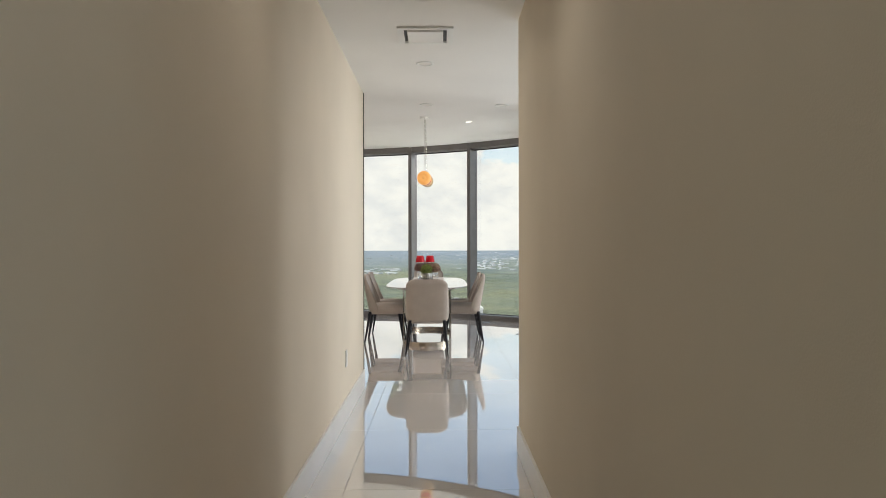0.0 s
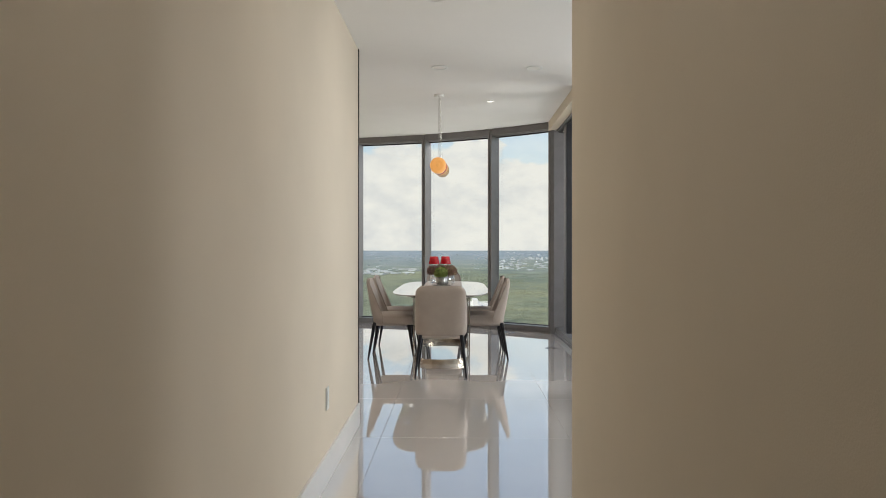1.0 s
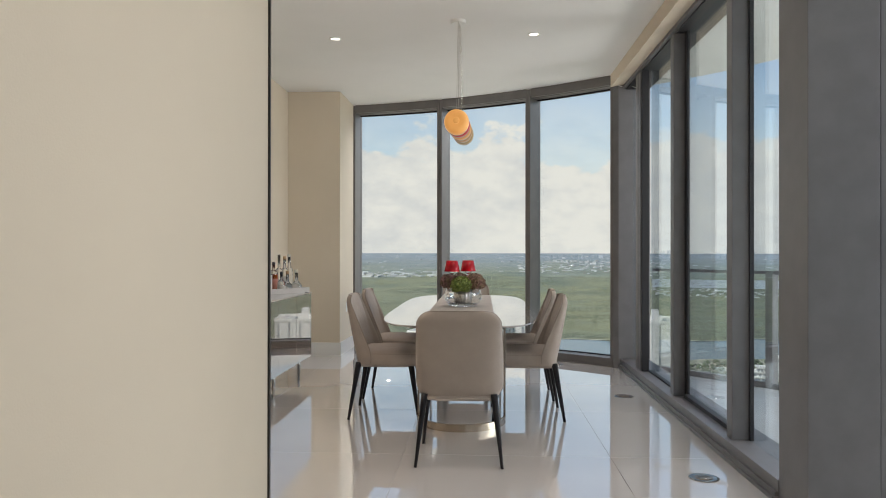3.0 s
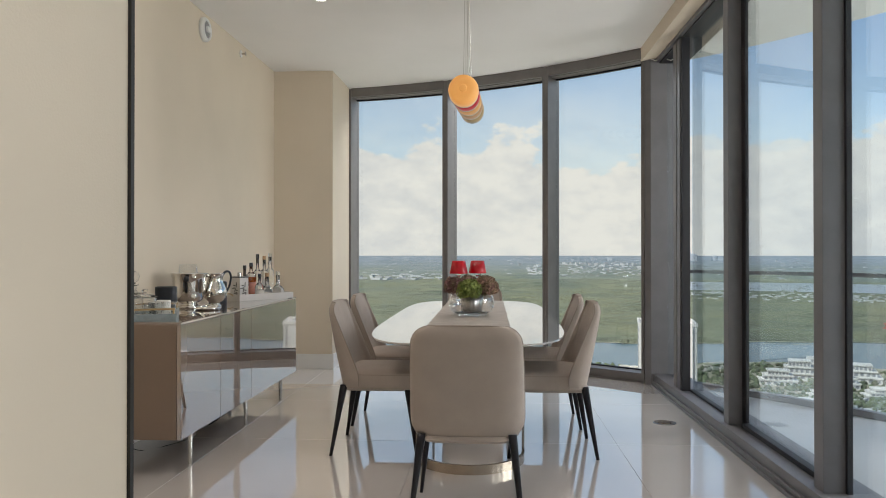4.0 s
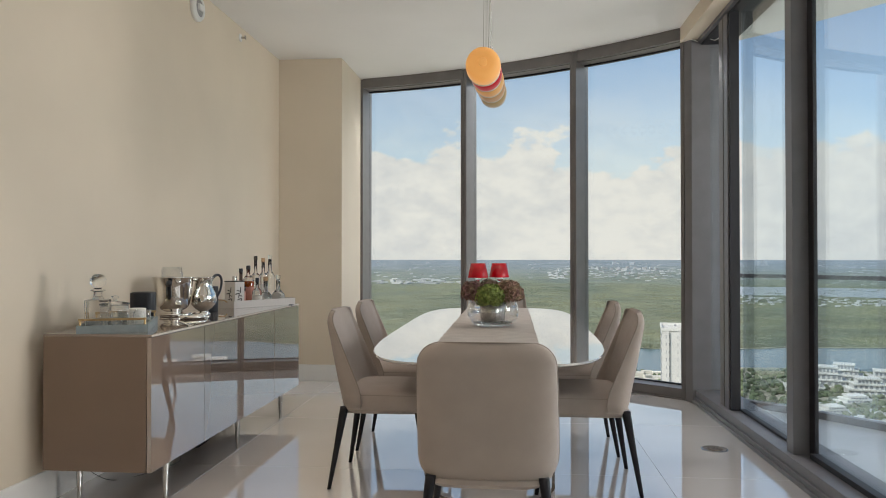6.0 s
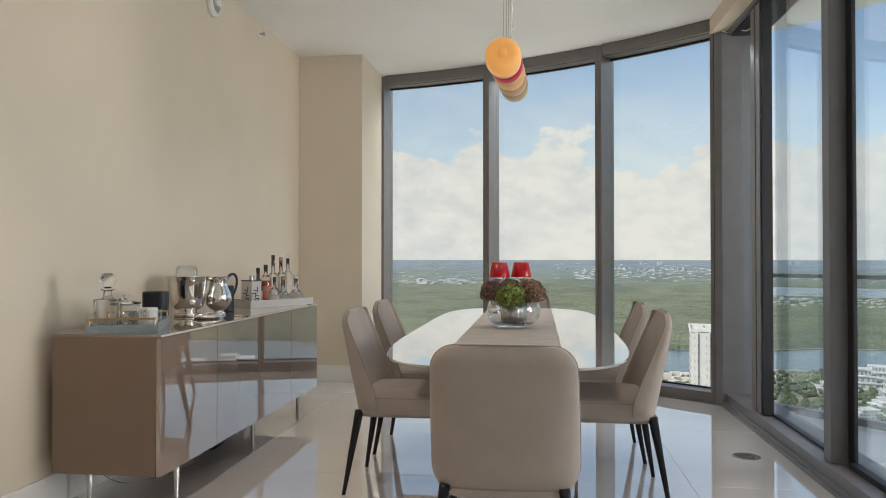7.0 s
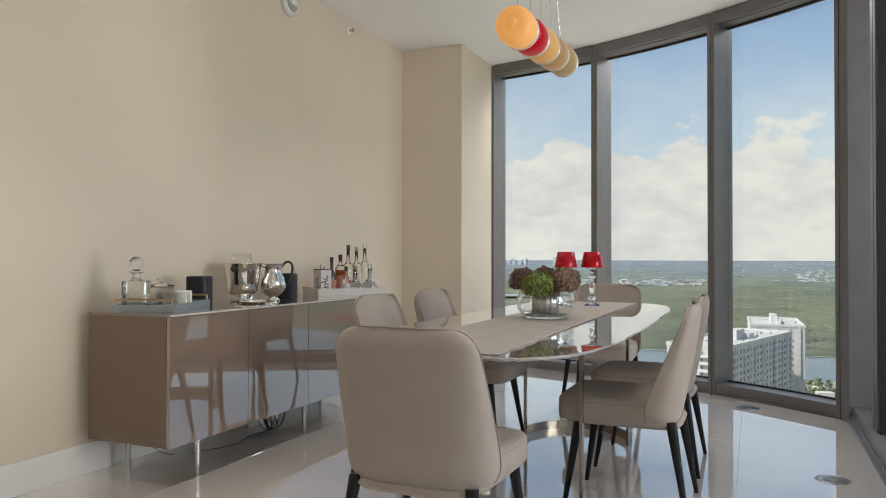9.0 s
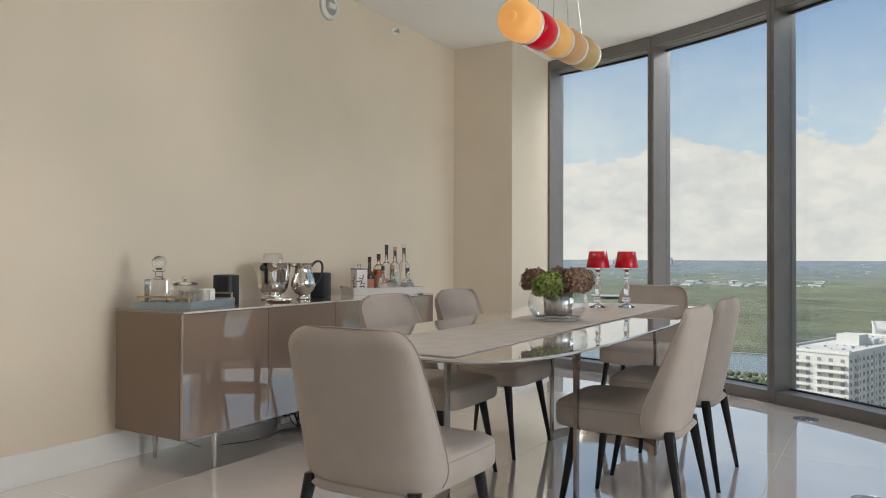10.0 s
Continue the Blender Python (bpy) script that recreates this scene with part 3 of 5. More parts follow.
for sy in (-1, 1):
    bm = bmesh.new()
    rows = [[bm.verts.new((x, y, z)) for x, y in bow(w, d, sy * 0.60, sy)] for w, d, z in ((0.308, 0.325, 0), (0.308, 0.325, 0.05), (0.292, 0.307, 0.05), (0.292, 0.307, 0))]
    grid_faces(bm, rows, close_v=True)
    bm.faces.new([r[0] for r in rows]), bm.faces.new([r[-1] for r in rows])
    bmesh.ops.recalc_face_normals(bm, faces=bm.faces[:])
    part("base_band", bm, M_BRONZE, table, "curved bronze metal floor band")
    for sx in (-1, 1):
        bm = bmesh.new()
        rows = []
        for z, hw in ((0.0, 0.015), (0.48, 0.016), (0.60, 0.019), (0.66, 0.027), (TZ - 0.05, 0.046)):
            rows.append([bm.verts.new((sx * 0.30 + ax * 0.007, sy * 0.60 + ay * hw, z)) for ax, ay in ((-1, -1), (1, -1), (1, 1), (-1, 1))])
        grid_faces(bm, rows, close_u=True)
        bm.faces.new(list(reversed(rows[0]))), bm.faces.new(rows[-1])
        bmesh.ops.recalc_face_normals(bm, faces=bm.faces[:])
        part("leg", bm, M_TABLE_LEG, table, "polished flat metal leg")

runner = thing("table_runner", pose(TX - 0.006, TY, TZ), "pale linen runner along the table, frayed at its ends", "table runner")
bm = bmesh.new()
n = 60
lo, hi = [], []
for i in range(n + 1):
    y = -1.44 + 2.88 * i / n
    wob = 0.004 * math.sin(i * 1.7) + 0.003 * math.sin(i * 4.1)
    lo.append([bm.verts.new((x * (0.228 + wob), y, 0.0015)) for x in (-1, -0.5, 0, 0.5, 1)])
    hi.append([bm.verts.new((x * (0.228 + wob), y, 0.0050 + 0.0012 * noise.noise((x * 3, y * 6, 1)))) for x in (-1, -0.5, 0, 0.5, 1)])
grid_faces(bm, hi)
for i in range(n):
    bm.faces.new((lo[i][0], hi[i][0], hi[i + 1][0], lo[i + 1][0])), bm.faces.new((lo[i][4], lo[i + 1][4], hi[i + 1][4], hi[i][4]))
grid_faces(bm, [list(reversed(r)) for r in lo])
part("cloth", bm, M_RUNNER, runner)
for s in (-1, 1):
    bm = bmesh.new()
    for i in range(60):
        x = -0.225 + 0.45 * i / 59 + random.uniform(-0.002, 0.002)
        add_tube(bm, [(x, s * 1.438, 0.003), (x + random.uniform(-.004, .004), s * (1.452 + random.uniform(0, 0.008)), 0.0025)], 0.0012, 4)
    tagged(part("fringe", bm, M_RUNNER, runner), kind="stuff")

# ---- chairs ----
CHAIR_H = 0.870


def chair():
    ch = thing("dining_chair", Matrix(), "taupe upholstered dining chair with tapered black legs", "chair", "chairs round the table")
    # backrest: a curved padded shell, leaning back
    z0, z1, nu, r = 0.388, CHAIR_H, 24, 0.075
    cut = r / (z1 - z0)
    vs = [cut * (1 - math.cos(radians(18 * k))) for k in range(5)] + [cut + (1 - 2 * cut) * k / 9 for k in range(10)] + [1 - cut * (1 - math.sin(radians(15 * k))) for k in range(1, 7)]
    nz = len(vs) - 1

    def shell(u, v, inner):
        z = z0 + (z1 - z0) * v
        w = 0.250 + 0.004 * math.sin(math.pi * v) - 0.020 * v
        top = (1 - v) * (z1 - z0)
        if top < r:
            w -= r - math.sqrt(max(0.0, r * r - (r - top) ** 2)) * 1.0
        bot = v * (z1 - z0)
        if bot < r:
            w -= 0.55 * (r - math.sqrt(max(0.0, r * r - (r - bot) ** 2)))
        wrap = 0.120 * (1 - v) ** 0.9 + 0.036 - 0.045 * max(0.0, 1 - v / 0.25) ** 2
        t = (0.064 - 0.014 * v) * (0.3 + 0.7 * (1 - abs(u) ** 4) * (1 - max(0.0, (v - 0.72) / 0.28) ** 2.5))
        back = -0.230 - 0.066 * v ** 1.2 + 0.022 * (1 - v) ** 3
        back += 0.020 * max(0.0, (v - 0.86) / 0.14) ** 2
        a = u * math.pi / 2
        sx, cy = spow(math.sin(a), 0.62), abs(math.cos(a)) ** 0.62
        x = w * sx
        y = back + wrap * (1 - cy)
        if inner:
            x *= 1 - t * 0.55 / w
            y = back + t + max(0.0, wrap - t * 0.98) * (1 - cy) * 0.98 + 0.010 * (1 - u * u) * math.sin(math.pi * v)
            z = min(z, z1 - 0.006)
        crown = 0.004 * (1 - u * u) * v
        return Vector((x, y, z + crown))

    bm = bmesh.new()
    us = [-1 + 2 * j / nu for j in range(nu + 1)]
    o = [[bm.verts.new(shell(u, v, False)) for u in us] for v in vs]
    q = [[bm.verts.new(shell(u, v, True)) for u in us] for v in vs]
    grid_faces(bm, o)
    grid_faces(bm, [list(reversed(k)) for k in q])

    def rim(r):
        return [k[0] for k in r] + r[-1][1:-1] + [k[-1] for k in reversed(r)] + list(reversed(r[0][1:-1]))

    # padded rim between the outer shell and the cushion
    ro, rq, centre = rim(o), rim(q), Vector((0, -0.2, 0.62))
    rm = []
    for a, b in zip(ro, rq):
        mid = (a.co + b.co) / 2
        out = Vector((mid.x - centre.x, 0, mid.z - centre.z)).normalized()
        side = abs(out.x) * 0.6
        rm.append(bm.verts.new(mid + out * 0.004 + Vector((0, 0.005 * side, 0))))
    grid_faces(bm, [ro, rm, rq], close_u=True)
    bmesh.ops.recalc_face_normals(bm, faces=bm.faces[:])
    br = part("backrest", bm, M_FABRIC, ch, smooth=True)
    sub = br.modifiers.new("round", "SUBSURF")
    sub.levels = sub.render_levels = 1
    edge = [shell(-1, v, False) for v in vs] + [shell(u, 1, False) for u in us[1:-1]] + [shell(1, v, False) for v in reversed(vs)] + [shell(u, 0, False) for u in reversed(us[1:-1])]
    edge = [p + Vector((0, -0.001, 0)) for p in edge]
    part("piping", tube(edge, 0.0028, 6, closed=True), M_PIPING, br, smooth=True)
    # seat
    bm = add_soft_box(bmesh.new(), (0, 0.042, 0.428), (0.234, 0.243, 0.060), 0.34, 0.30, 44, 14)
    for v in bm.verts:
        if v.co.z > 0.44:
            v.co.z += 0.012 * (1 - (v.co.x / 0.24) ** 2) * (1 - ((v.co.y - 0.02) / 0.27) ** 2)
        v.co.x *= 1.0 + 0.03 * (v.co.y / 0.26)
    seat = part("seat", bm, M_FABRIC, ch, smooth=True)
    ring = []
    for j in range(44):
        a = 2 * math.pi * j / 44
        x, y = 0.234 * spow(math.cos(a), 0.30), 0.042 + 0.243 * spow(math.sin(a), 0.30)
        ring.append((x * (1 + 0.03 * y / 0.26) * 0.985, 0.042 + (y - 0.042) * 0.985, 0.462))
    part("piping", tube(ring, 0.0026, 6, closed=True), M_PIPING, seat, smooth=True)
    part("seat_base", add_soft_box(bmesh.new(), (0, 0.0, 0.378), (0.205, 0.225, 0.018), 0.4, 0.35, 28, 6), M_FABRIC, ch)
    # legs
    for sx in (-1, 1):
        for y0, y1 in ((-0.185, -0.252), (0.185, 0.246)):
            bm = bmesh.new()
            rows = []
            for t, r in ((0, 0.0085), (0.5, 0.0135), (0.9, 0.0185), (1.0, 0.0190)):
                c = Vector((sx * (0.238 - 0.045 * t), y1 + (y0 - y1) * t, 0.40 * t))
                rows.append([bm.verts.new(c + Vector((r * spow(math.cos(2 * math.pi * k / 12), 0.8), r * 1.15 * spow(math.sin(2 * math.pi * k / 12), 0.8), 0))) for k in range(12)])
            grid_faces(bm, rows, close_u=True)
            bm.faces.new(list(reversed(rows[0]))), bm.faces.new(rows[-1])
            part("leg", bm, M_LEG, ch, smooth=True)
    return ch


first = chair()
tagged(first, "taupe upholstered dining chair at the table's near end")
for x, y, rz, label in ((1.572, 8.635, -90, ""), (1.560, 9.355, -90.5, ""), (2.583, 8.645, 90, ""), (2.578, 9.355, 89.5, ""), (2.10, 10.52, 180.5, "taupe upholstered dining chair by the windows")):
    c = copy_thing(first, pose(x, y, 0, 0, 0, rz))
    tagged(c, label or "taupe upholstered dining chair along the table's long side")
# the end chair sits slightly lower
first.matrix_world = pose(2.135, 7.545, 0, 0, 0, -0.5) @ Matrix.Diagonal((1, 1, 0.983, 1))

# ---- sideboard ----
SB = thing("sideboard", pose(0.124, 7.95, 0), "long taupe lacquered sideboard on slim metal legs", "sideboard")
SD, SLEN, Z0, Z1 = 0.506, 2.25, 0.188, 0.80
part("body", add_box(add_box(add_box(box(0, SD - 0.022, 0, 0.018, Z0, Z1 - 0.012, 0.0015), 0, SD - 0.022, SLEN - 0.018, SLEN, Z0, Z1 - 0.012, 0.0015), 0, SD - 0.024, 0.018, SLEN - 0.018, Z0, Z0 + 0.018), 0, 0.01, 0.018, SLEN - 0.018, Z0 + 0.018, Z1 - 0.012), M_LACQ_SIDE, SB, "satin taupe carcass")
part("top", box(0, SD, 0, SLEN, Z1 - 0.012, Z1, 0.0015), M_CTOP, SB, "glossy smoked glass top")
# the window's reflection in the glass edge, painted as a pale strip
part("edge_glint", box(SD + 0.0005, SD + 0.003, 0.002, SLEN - 0.002, Z1 - 0.010, Z1 - 0.0015), mat("edge_reflection", (0.62, 0.55, 0.48), 0.2, var=0.03, scale=5, spec=0.6), SB, "pale strip on the front edge, painting the window reflection")
for k in range(4):
    y0, y1 = SLEN * k / 4 + 0.0015, SLEN * (k + 1) / 4 - 0.0015
    part("door", box(SD - 0.020, SD, y0, y1, Z0, Z1 - 0.0145, 0.0012), M_LACQ, SB, "high-gloss taupe door")
for x, y in ((0.05, 0.20), (SD - 0.05, 0.24), (0.05, SLEN / 2), (SD - 0.05, SLEN / 2 + 0.03), (0.05, SLEN - 0.28), (SD - 0.05, SLEN - 0.28)):
    part("leg", lathe([(0.010, 0), (0.016, Z0 - 0.006), (0.026, Z0 - 0.006), (0.026, Z0)], 18, Matrix.Translation((x, y, 0))), M_STEEL, SB, "slim tapered metal leg")
part("latch", box(SD - 0.012, SD + 0.006, SLEN - 0.20, SLEN - 0.15, Z1 - 0.006, Z1 + 0.004, 0.002), M_BLACK, SB, "small black catch")

# cables and a socket strip under the sideboard
st = thing("power_strip", pose(0.17, 9.24, 0, 0, 0, 4), "white power strip on the floor under the sideboard", "power strip")
part("body", box(-0.025, 0.025, -0.16, 0.16, 0.0, 0.04, 0.008), M_WHITE, st)
for k in range(4):
    part("plug", box(-0.02, 0.02, -0.13 + 0.07 * k, -0.09 + 0.07 * k, 0.04, 0.075, 0.006), M_BLACK, st)
cb = thing("cable_bundle", pose(0.34, 9.12, 0), "loose black cables coiled on the floor", "cable")
for k in range(7):
    pts = []
    rx, rz, yc = random.uniform(0.02, 0.05), random.uniform(0.05, 0.085), random.uniform(-0.06, 0.1)
    for i in range(18):
        a = 2 * math.pi * i / 18
        pts.append((rx * math.cos(a), yc + 0.035 * math.sin(a * 1.0 + k), 0.006 + rz * (1 + math.sin(a)) * 0.8))
    part("loop", tube(pts, 0.0028, 6, closed=True), M_BLACK, cb, smooth=True)

# ---- things on the sideboard ----
ST = Z1


def flow(pts, n=6):
    """A smooth run of points through the given ones."""
    p = [Vector(q) for q in pts]
    p = [2 * p[0] - p[1]] + p + [2 * p[-1] - p[-2]]
    res = []
    for i in range(1, len(p) - 2):
        for k in range(n):
            t = k / n
            res.append(0.5 * (2 * p[i] + (p[i + 1] - p[i - 1]) * t + (2 * p[i - 1] - 5 * p[i] + 4 * p[i + 1] - p[i + 2]) * t * t
                              + (3 * p[i] - 3 * p[i + 1] + p[i + 2] - p[i - 1]) * t ** 3))
    return res + [p[-2]]


def turned(name, x, y, z, label, category, pieces, rz=0.0, group="", flutes=0):
    """A thing of several turned parts: (part, profile, material, label)."""
    ob = thing(name, pose(x, y, z, 0, 0, rz), label, category, group)
    for pn, prof, material, pl in pieces:
        part(pn, lathe(prof, 6 * flutes or 32, flute=0.035 if flutes else 0.0, flutes=flutes), material, ob, pl, smooth=True)
    return ob


part("cord", tube(flow([(0.0, -0.05, 0.005), (-0.02, -0.2, 0.004), (0.03, -0.36, 0.004), (-0.03, -0.55, 0.004), (-0.16, -0.70, 0.004), (-0.26, -0.80, 0.10)], 8), 0.0018, 6), M_BLACK, cb, smooth=True)

tray = thing("tray", pose(0.332, 8.222, ST, 0, 0, 22), "grey-blue serving tray with slim brass handles", "tray")
bm = box(-0.150, 0.150, -0.245, 0.245, 0.0, 0.010, 0.002)
for a in ((-0.150, 0.150, -0.245, -0.233), (-0.150, 0.150, 0.233, 0.245), (-0.150, -0.138, -0.233, 0.233), (0.138, 0.150, -0.233, 0.233)):
    add_box(bm, *a, 0.010, 0.036)
part("body", bm, M_TRAY, tray)
for s in (-1, 1):
    bm = tube([(-0.135, s * 0.238, 0.034), (-0.135, s * 0.238, 0.062)], 0.005, 6)
    add_tube(bm, [(0.135, s * 0.238, 0.034), (0.135, s * 0.238, 0.062)], 0.005, 6)
    add_box(bm, -0.142, 0.142, s * 0.238 - 0.005, s * 0.238 + 0.005, 0.057, 0.067, 0.002)
    part("handle", bm, M_BRASS, tray, "slim brass handle")

TB = ST + 0.011
dec = thing("decanter", pose(0.318, 8.055, TB, 0, 0, 22) @ Matrix.Diagonal((1.12, 1.12, 1.08, 1)), "square cut-crystal decanter with a ball stopper", "decanter")
bm = box(-0.046, 0.046, -0.046, 0.046, 0, 0.128, 0.010)
add_lathe(bm, [(0.026, 0.127), (0.017, 0.140), (0.0165, 0.160), (0.028, 0.164), (0.028, 0.170)], 20)
part("body", bm, M_CRYSTAL, dec)
for sx in range(-2, 3):
    part("flute", box(sx * 0.015 - 0.003, sx * 0.015 + 0.003, -0.0475, -0.0462, 0.02, 0.085), M_CRYSTAL, dec)
part("stopper", lathe([(0.014, 0.171), (0.014, 0.178)] + [(0.032 * math.cos(a), 0.205 + 0.032 * math.sin(a)) for a in [radians(d) for d in range(-60, 91, 15)]][:-1], 24), M_CRYSTAL, dec, smooth=True)
turned("glass_jar", 0.301, 8.231, TB, "lidded clear glass jar on the tray", "jar", (
    ("body", [(0.055, 0), (0.062, 0.006), (0.062, 0.095), (0.058, 0.1), (0.056, 0.096), (0.056, 0.010), (0.03, 0.008)], M_THIN, ""),
    ("lid", [(0.066, 0.102), (0.066, 0.110), (0.03, 0.118), (0.008, 0.122), (0.008, 0.130), (0.018, 0.136), (0.016, 0.144), (0.004, 0.147)], M_CRYSTAL, "glass lid with a knob")))
for x, y in ((0.408, 8.085), (0.392, 8.168), (0.445, 8.225)):
    turned("tumbler", x, y, TB, "cut-glass whisky tumbler on the tray", "glass", (
        ("body", [(0.030, 0), (0.034, 0.004), (0.037, 0.078), (0.035, 0.078), (0.032, 0.016), (0.01, 0.013)], M_THIN, ""),), group="tumblers", flutes=12)
turned("candle", 0.366, 8.322, TB, "white candle in a short pale holder", "candle", (
    ("holder", [(0.038, 0), (0.041, 0.005), (0.041, 0.078), (0.037, 0.08), (0.036, 0.066)], M_WAX, ""),
    ("wick", [(0.001, 0.06), (0.001, 0.074)], M_DARK, "")))
sp1 = thing("loudspeaker", pose(0.290, 8.525, ST, 0, 0, 20), "black fabric-covered box loudspeaker", "loudspeaker", "loudspeakers")
bm = bmesh.new()
rows = [[bm.verts.new((s * 0.062 * spow(math.cos(2 * math.pi * k / 32), 0.55), s * 0.062 * spow(math.sin(2 * math.pi * k / 32), 0.55), z)) for k in range(32)]
        for s, z in ((0.96, 0), (1, 0.004), (1, 0.152), (0.98, 0.158), (0.9, 0.16))]
grid_faces(bm, rows, close_u=True)
bm.faces.new(rows[-1]), bm.faces.new(list(reversed(rows[0])))
part("body", bm, M_BLACK, sp1)
part("top_plate", lathe([(0.048, 0.1602), (0.048, 0.1615)], 28), M_DARK, sp1)
copy_thing(sp1, pose(0.30, 9.325, ST, 0, 0, 25))

bk = turned("ice_bucket", 0.262, 8.925, ST, "polished silver wine bucket on a turned foot", "ice bucket", (
    ("body", [(0.070, 0.0), (0.074, 0.006), (0.068, 0.016), (0.053, 0.024), (0.049, 0.034), (0.066, 0.042), (0.084, 0.056), (0.092, 0.078), (0.098, 0.12), (0.104, 0.17), (0.112, 0.222), (0.118, 0.226), (0.117, 0.231), (0.109, 0.230), (0.100, 0.16), (0.086, 0.07), (0.02, 0.06)], M_SILVER, ""),
    ("band", [(0.064, 0.014), (0.073, 0.010), (0.075, 0.016), (0.064, 0.020)], M_SILVER, "")))
for a in (-75, 105):
    c, s = math.cos(radians(a)), math.sin(radians(a))
    knob = tube([(0.104 * c, 0.104 * s, 0.196), (0.120 * c, 0.120 * s, 0.196)], 0.007, 10)
    add_soft_box(knob, (0.127 * c, 0.127 * s, 0.196), (0.017, 0.017, 0.018), 0.9, 0.9, 16, 8)
    part("handle", knob, M_BLACK, bk, "dark knob handle", smooth=True)
turned("glass_bowl", 0.250, 8.935, ST + 0.06, "clear glass vessel standing in the silver bucket", "glass", (
    ("body", [(0.05, 0.006), (0.058, 0.01), (0.064, 0.15), (0.056, 0.228), (0.054, 0.228), (0.061, 0.15), (0.055, 0.014), (0.02, 0.01)], M_THIN, ""),))
pt = turned("pitcher", 0.384, 9.06, ST, "polished silver pitcher with a dark curved handle", "pitcher", (
    ("body", [(0.040, 0.0), (0.043, 0.006), (0.032, 0.016), (0.026, 0.026), (0.050, 0.040), (0.072, 0.066), (0.078, 0.09), (0.072, 0.125), (0.054, 0.165), (0.050, 0.195), (0.060, 0.222), (0.064, 0.226), (0.058, 0.222), (0.047, 0.195), (0.04, 0.16)], M_SILVER, ""),))
part("spout", add_soft_box(bmesh.new(), (-0.030, -0.048, 0.212), (0.022, 0.03, 0.012), 0.9, 0.9, 16, 8), M_SILVER, pt, smooth=True)
part("handle", tube(flow([(0.032, 0.042, 0.205), (0.045, 0.062, 0.232), (0.062, 0.086, 0.234), (0.072, 0.098, 0.205), (0.068, 0.092, 0.15), (0.052, 0.072, 0.10), (0.040, 0.056, 0.085)]), 0.0085, 10, r1=0.006), M_BLACK, pt, "dark curved handle", smooth=True)
turned("silver_dish", 0.437, 8.80, ST, "small silver lidded dish on the sideboard", "dish", (
    ("body", [(0.060, 0.0), (0.075, 0.005), (0.079, 0.013), (0.062, 0.022), (0.03, 0.028), (0.012, 0.036)], M_SILVER, ""),))

wt = thing("bottle_tray", pose(0.402, 9.885, ST, 0, 0, -30), "white lacquered tray full of bottles", "tray")
bm = box(-0.12, 0.12, -0.275, 0.275, 0.0, 0.010, 0.002)
for a in ((-0.12, 0.12, -0.275, -0.264), (-0.12, 0.12, 0.264, 0.275), (-0.12, -0.109, -0.264, 0.264), (0.109, 0.12, -0.264, 0.264)):
    add_box(bm, *a, 0.010, 0.05)
part("body", bm, M_WTRAY, wt)
part("handle", tube([(-0.07, -0.277, 0.040), (-0.07, -0.30, 0.056), (0.05, -0.30, 0.056), (0.05, -0.277, 0.040)], 0.004, 8), M_BRASS, wt, "brass handle")

WB = ST + 0.011
bx = thing("bottle_box", pose(0.325, 9.705, WB, 0, 0, -30), "pale grey gift box with dark brushed lettering strokes", "box")
part("body", box(-0.055, 0.055, -0.04, 0.04, 0, 0.165, 0.002), M_WTRAY, bx)
part("lid", box(-0.057, 0.057, -0.042, 0.042, 0.165, 0.172, 0.001), M_DARK, bx, "dark lid edge")
part("cap", lathe([(0.016, 0.172), (0.016, 0.20), (0.014, 0.203)], 16, Matrix.Translation((0.0, 0, 0))), M_STEEL, bx, "round grey cap")
for x, z, w, h, r in ((0.004, 0.105, 0.026, 0.006, 12), (0.024, 0.110, 0.007, 0.040, 4), (-0.004, 0.085, 0.034, 0.007, -10), (0.010, 0.072, 0.006, 0.034, 14), (0.026, 0.070, 0.024, 0.006, 8), (0.014, 0.048, 0.032, 0.007, -16), (0.030, 0.040, 0.007, 0.026, 24)):
    for face in (0, 1):
        bm = box(-w / 2, w / 2, -0.0006, 0.0006, -h / 2, h / 2)
        m = (Matrix.Translation((x - 0.012, -0.0408, z)) if face == 0 else Matrix.Translation((0.0558, x - 0.018, z)) @ pose(0, 0, 0, 0, 0, 90)) @ pose(0, 0, 0, 0, r, 0)
        bm.transform(m)
        part("bar", bm, M_DARK, bx, "dark printed stroke")


def bottle(x, y, r, h, neck, shoulder, glass, cap, label, liquid=None, band=None, level=0.5, cap_h=0.03):
    ob = thing("bottle", pose(x, y, WB), label, "bottle", "bottles on the tray")
    prof = [(r * 0.9, 0), (r, 0.006), (r, shoulder), (r * 0.85, shoulder + r * 0.35), (neck, shoulder + r * 0.95), (neck, h - cap_h), (neck * 0.7, h - cap_h)]
    part("body", lathe(prof, 24), glass, ob, smooth=True)
    part("cap", lathe([(neck * 1.12, h - cap_h), (neck * 1.12, h - 0.002), (neck * 0.9, h)], 18), cap, ob, smooth=False)
    if liquid:
        part("liquid", lathe([(r * 0.86, 0.006), (r * 0.90, 0.01), (r * 0.90, shoulder * level), (r * 0.5, shoulder * level + 0.001)], 24), liquid, ob, smooth=True)
    if band:
        part("label", lathe([(r * 1.006, shoulder * 0.2), (r * 1.012, shoulder * 0.21), (r * 1.012, shoulder * 0.72), (r * 1.006, shoulder * 0.73)], 24, cap0=False, cap1=False), band, ob, "paper label band", smooth=True)
    return ob


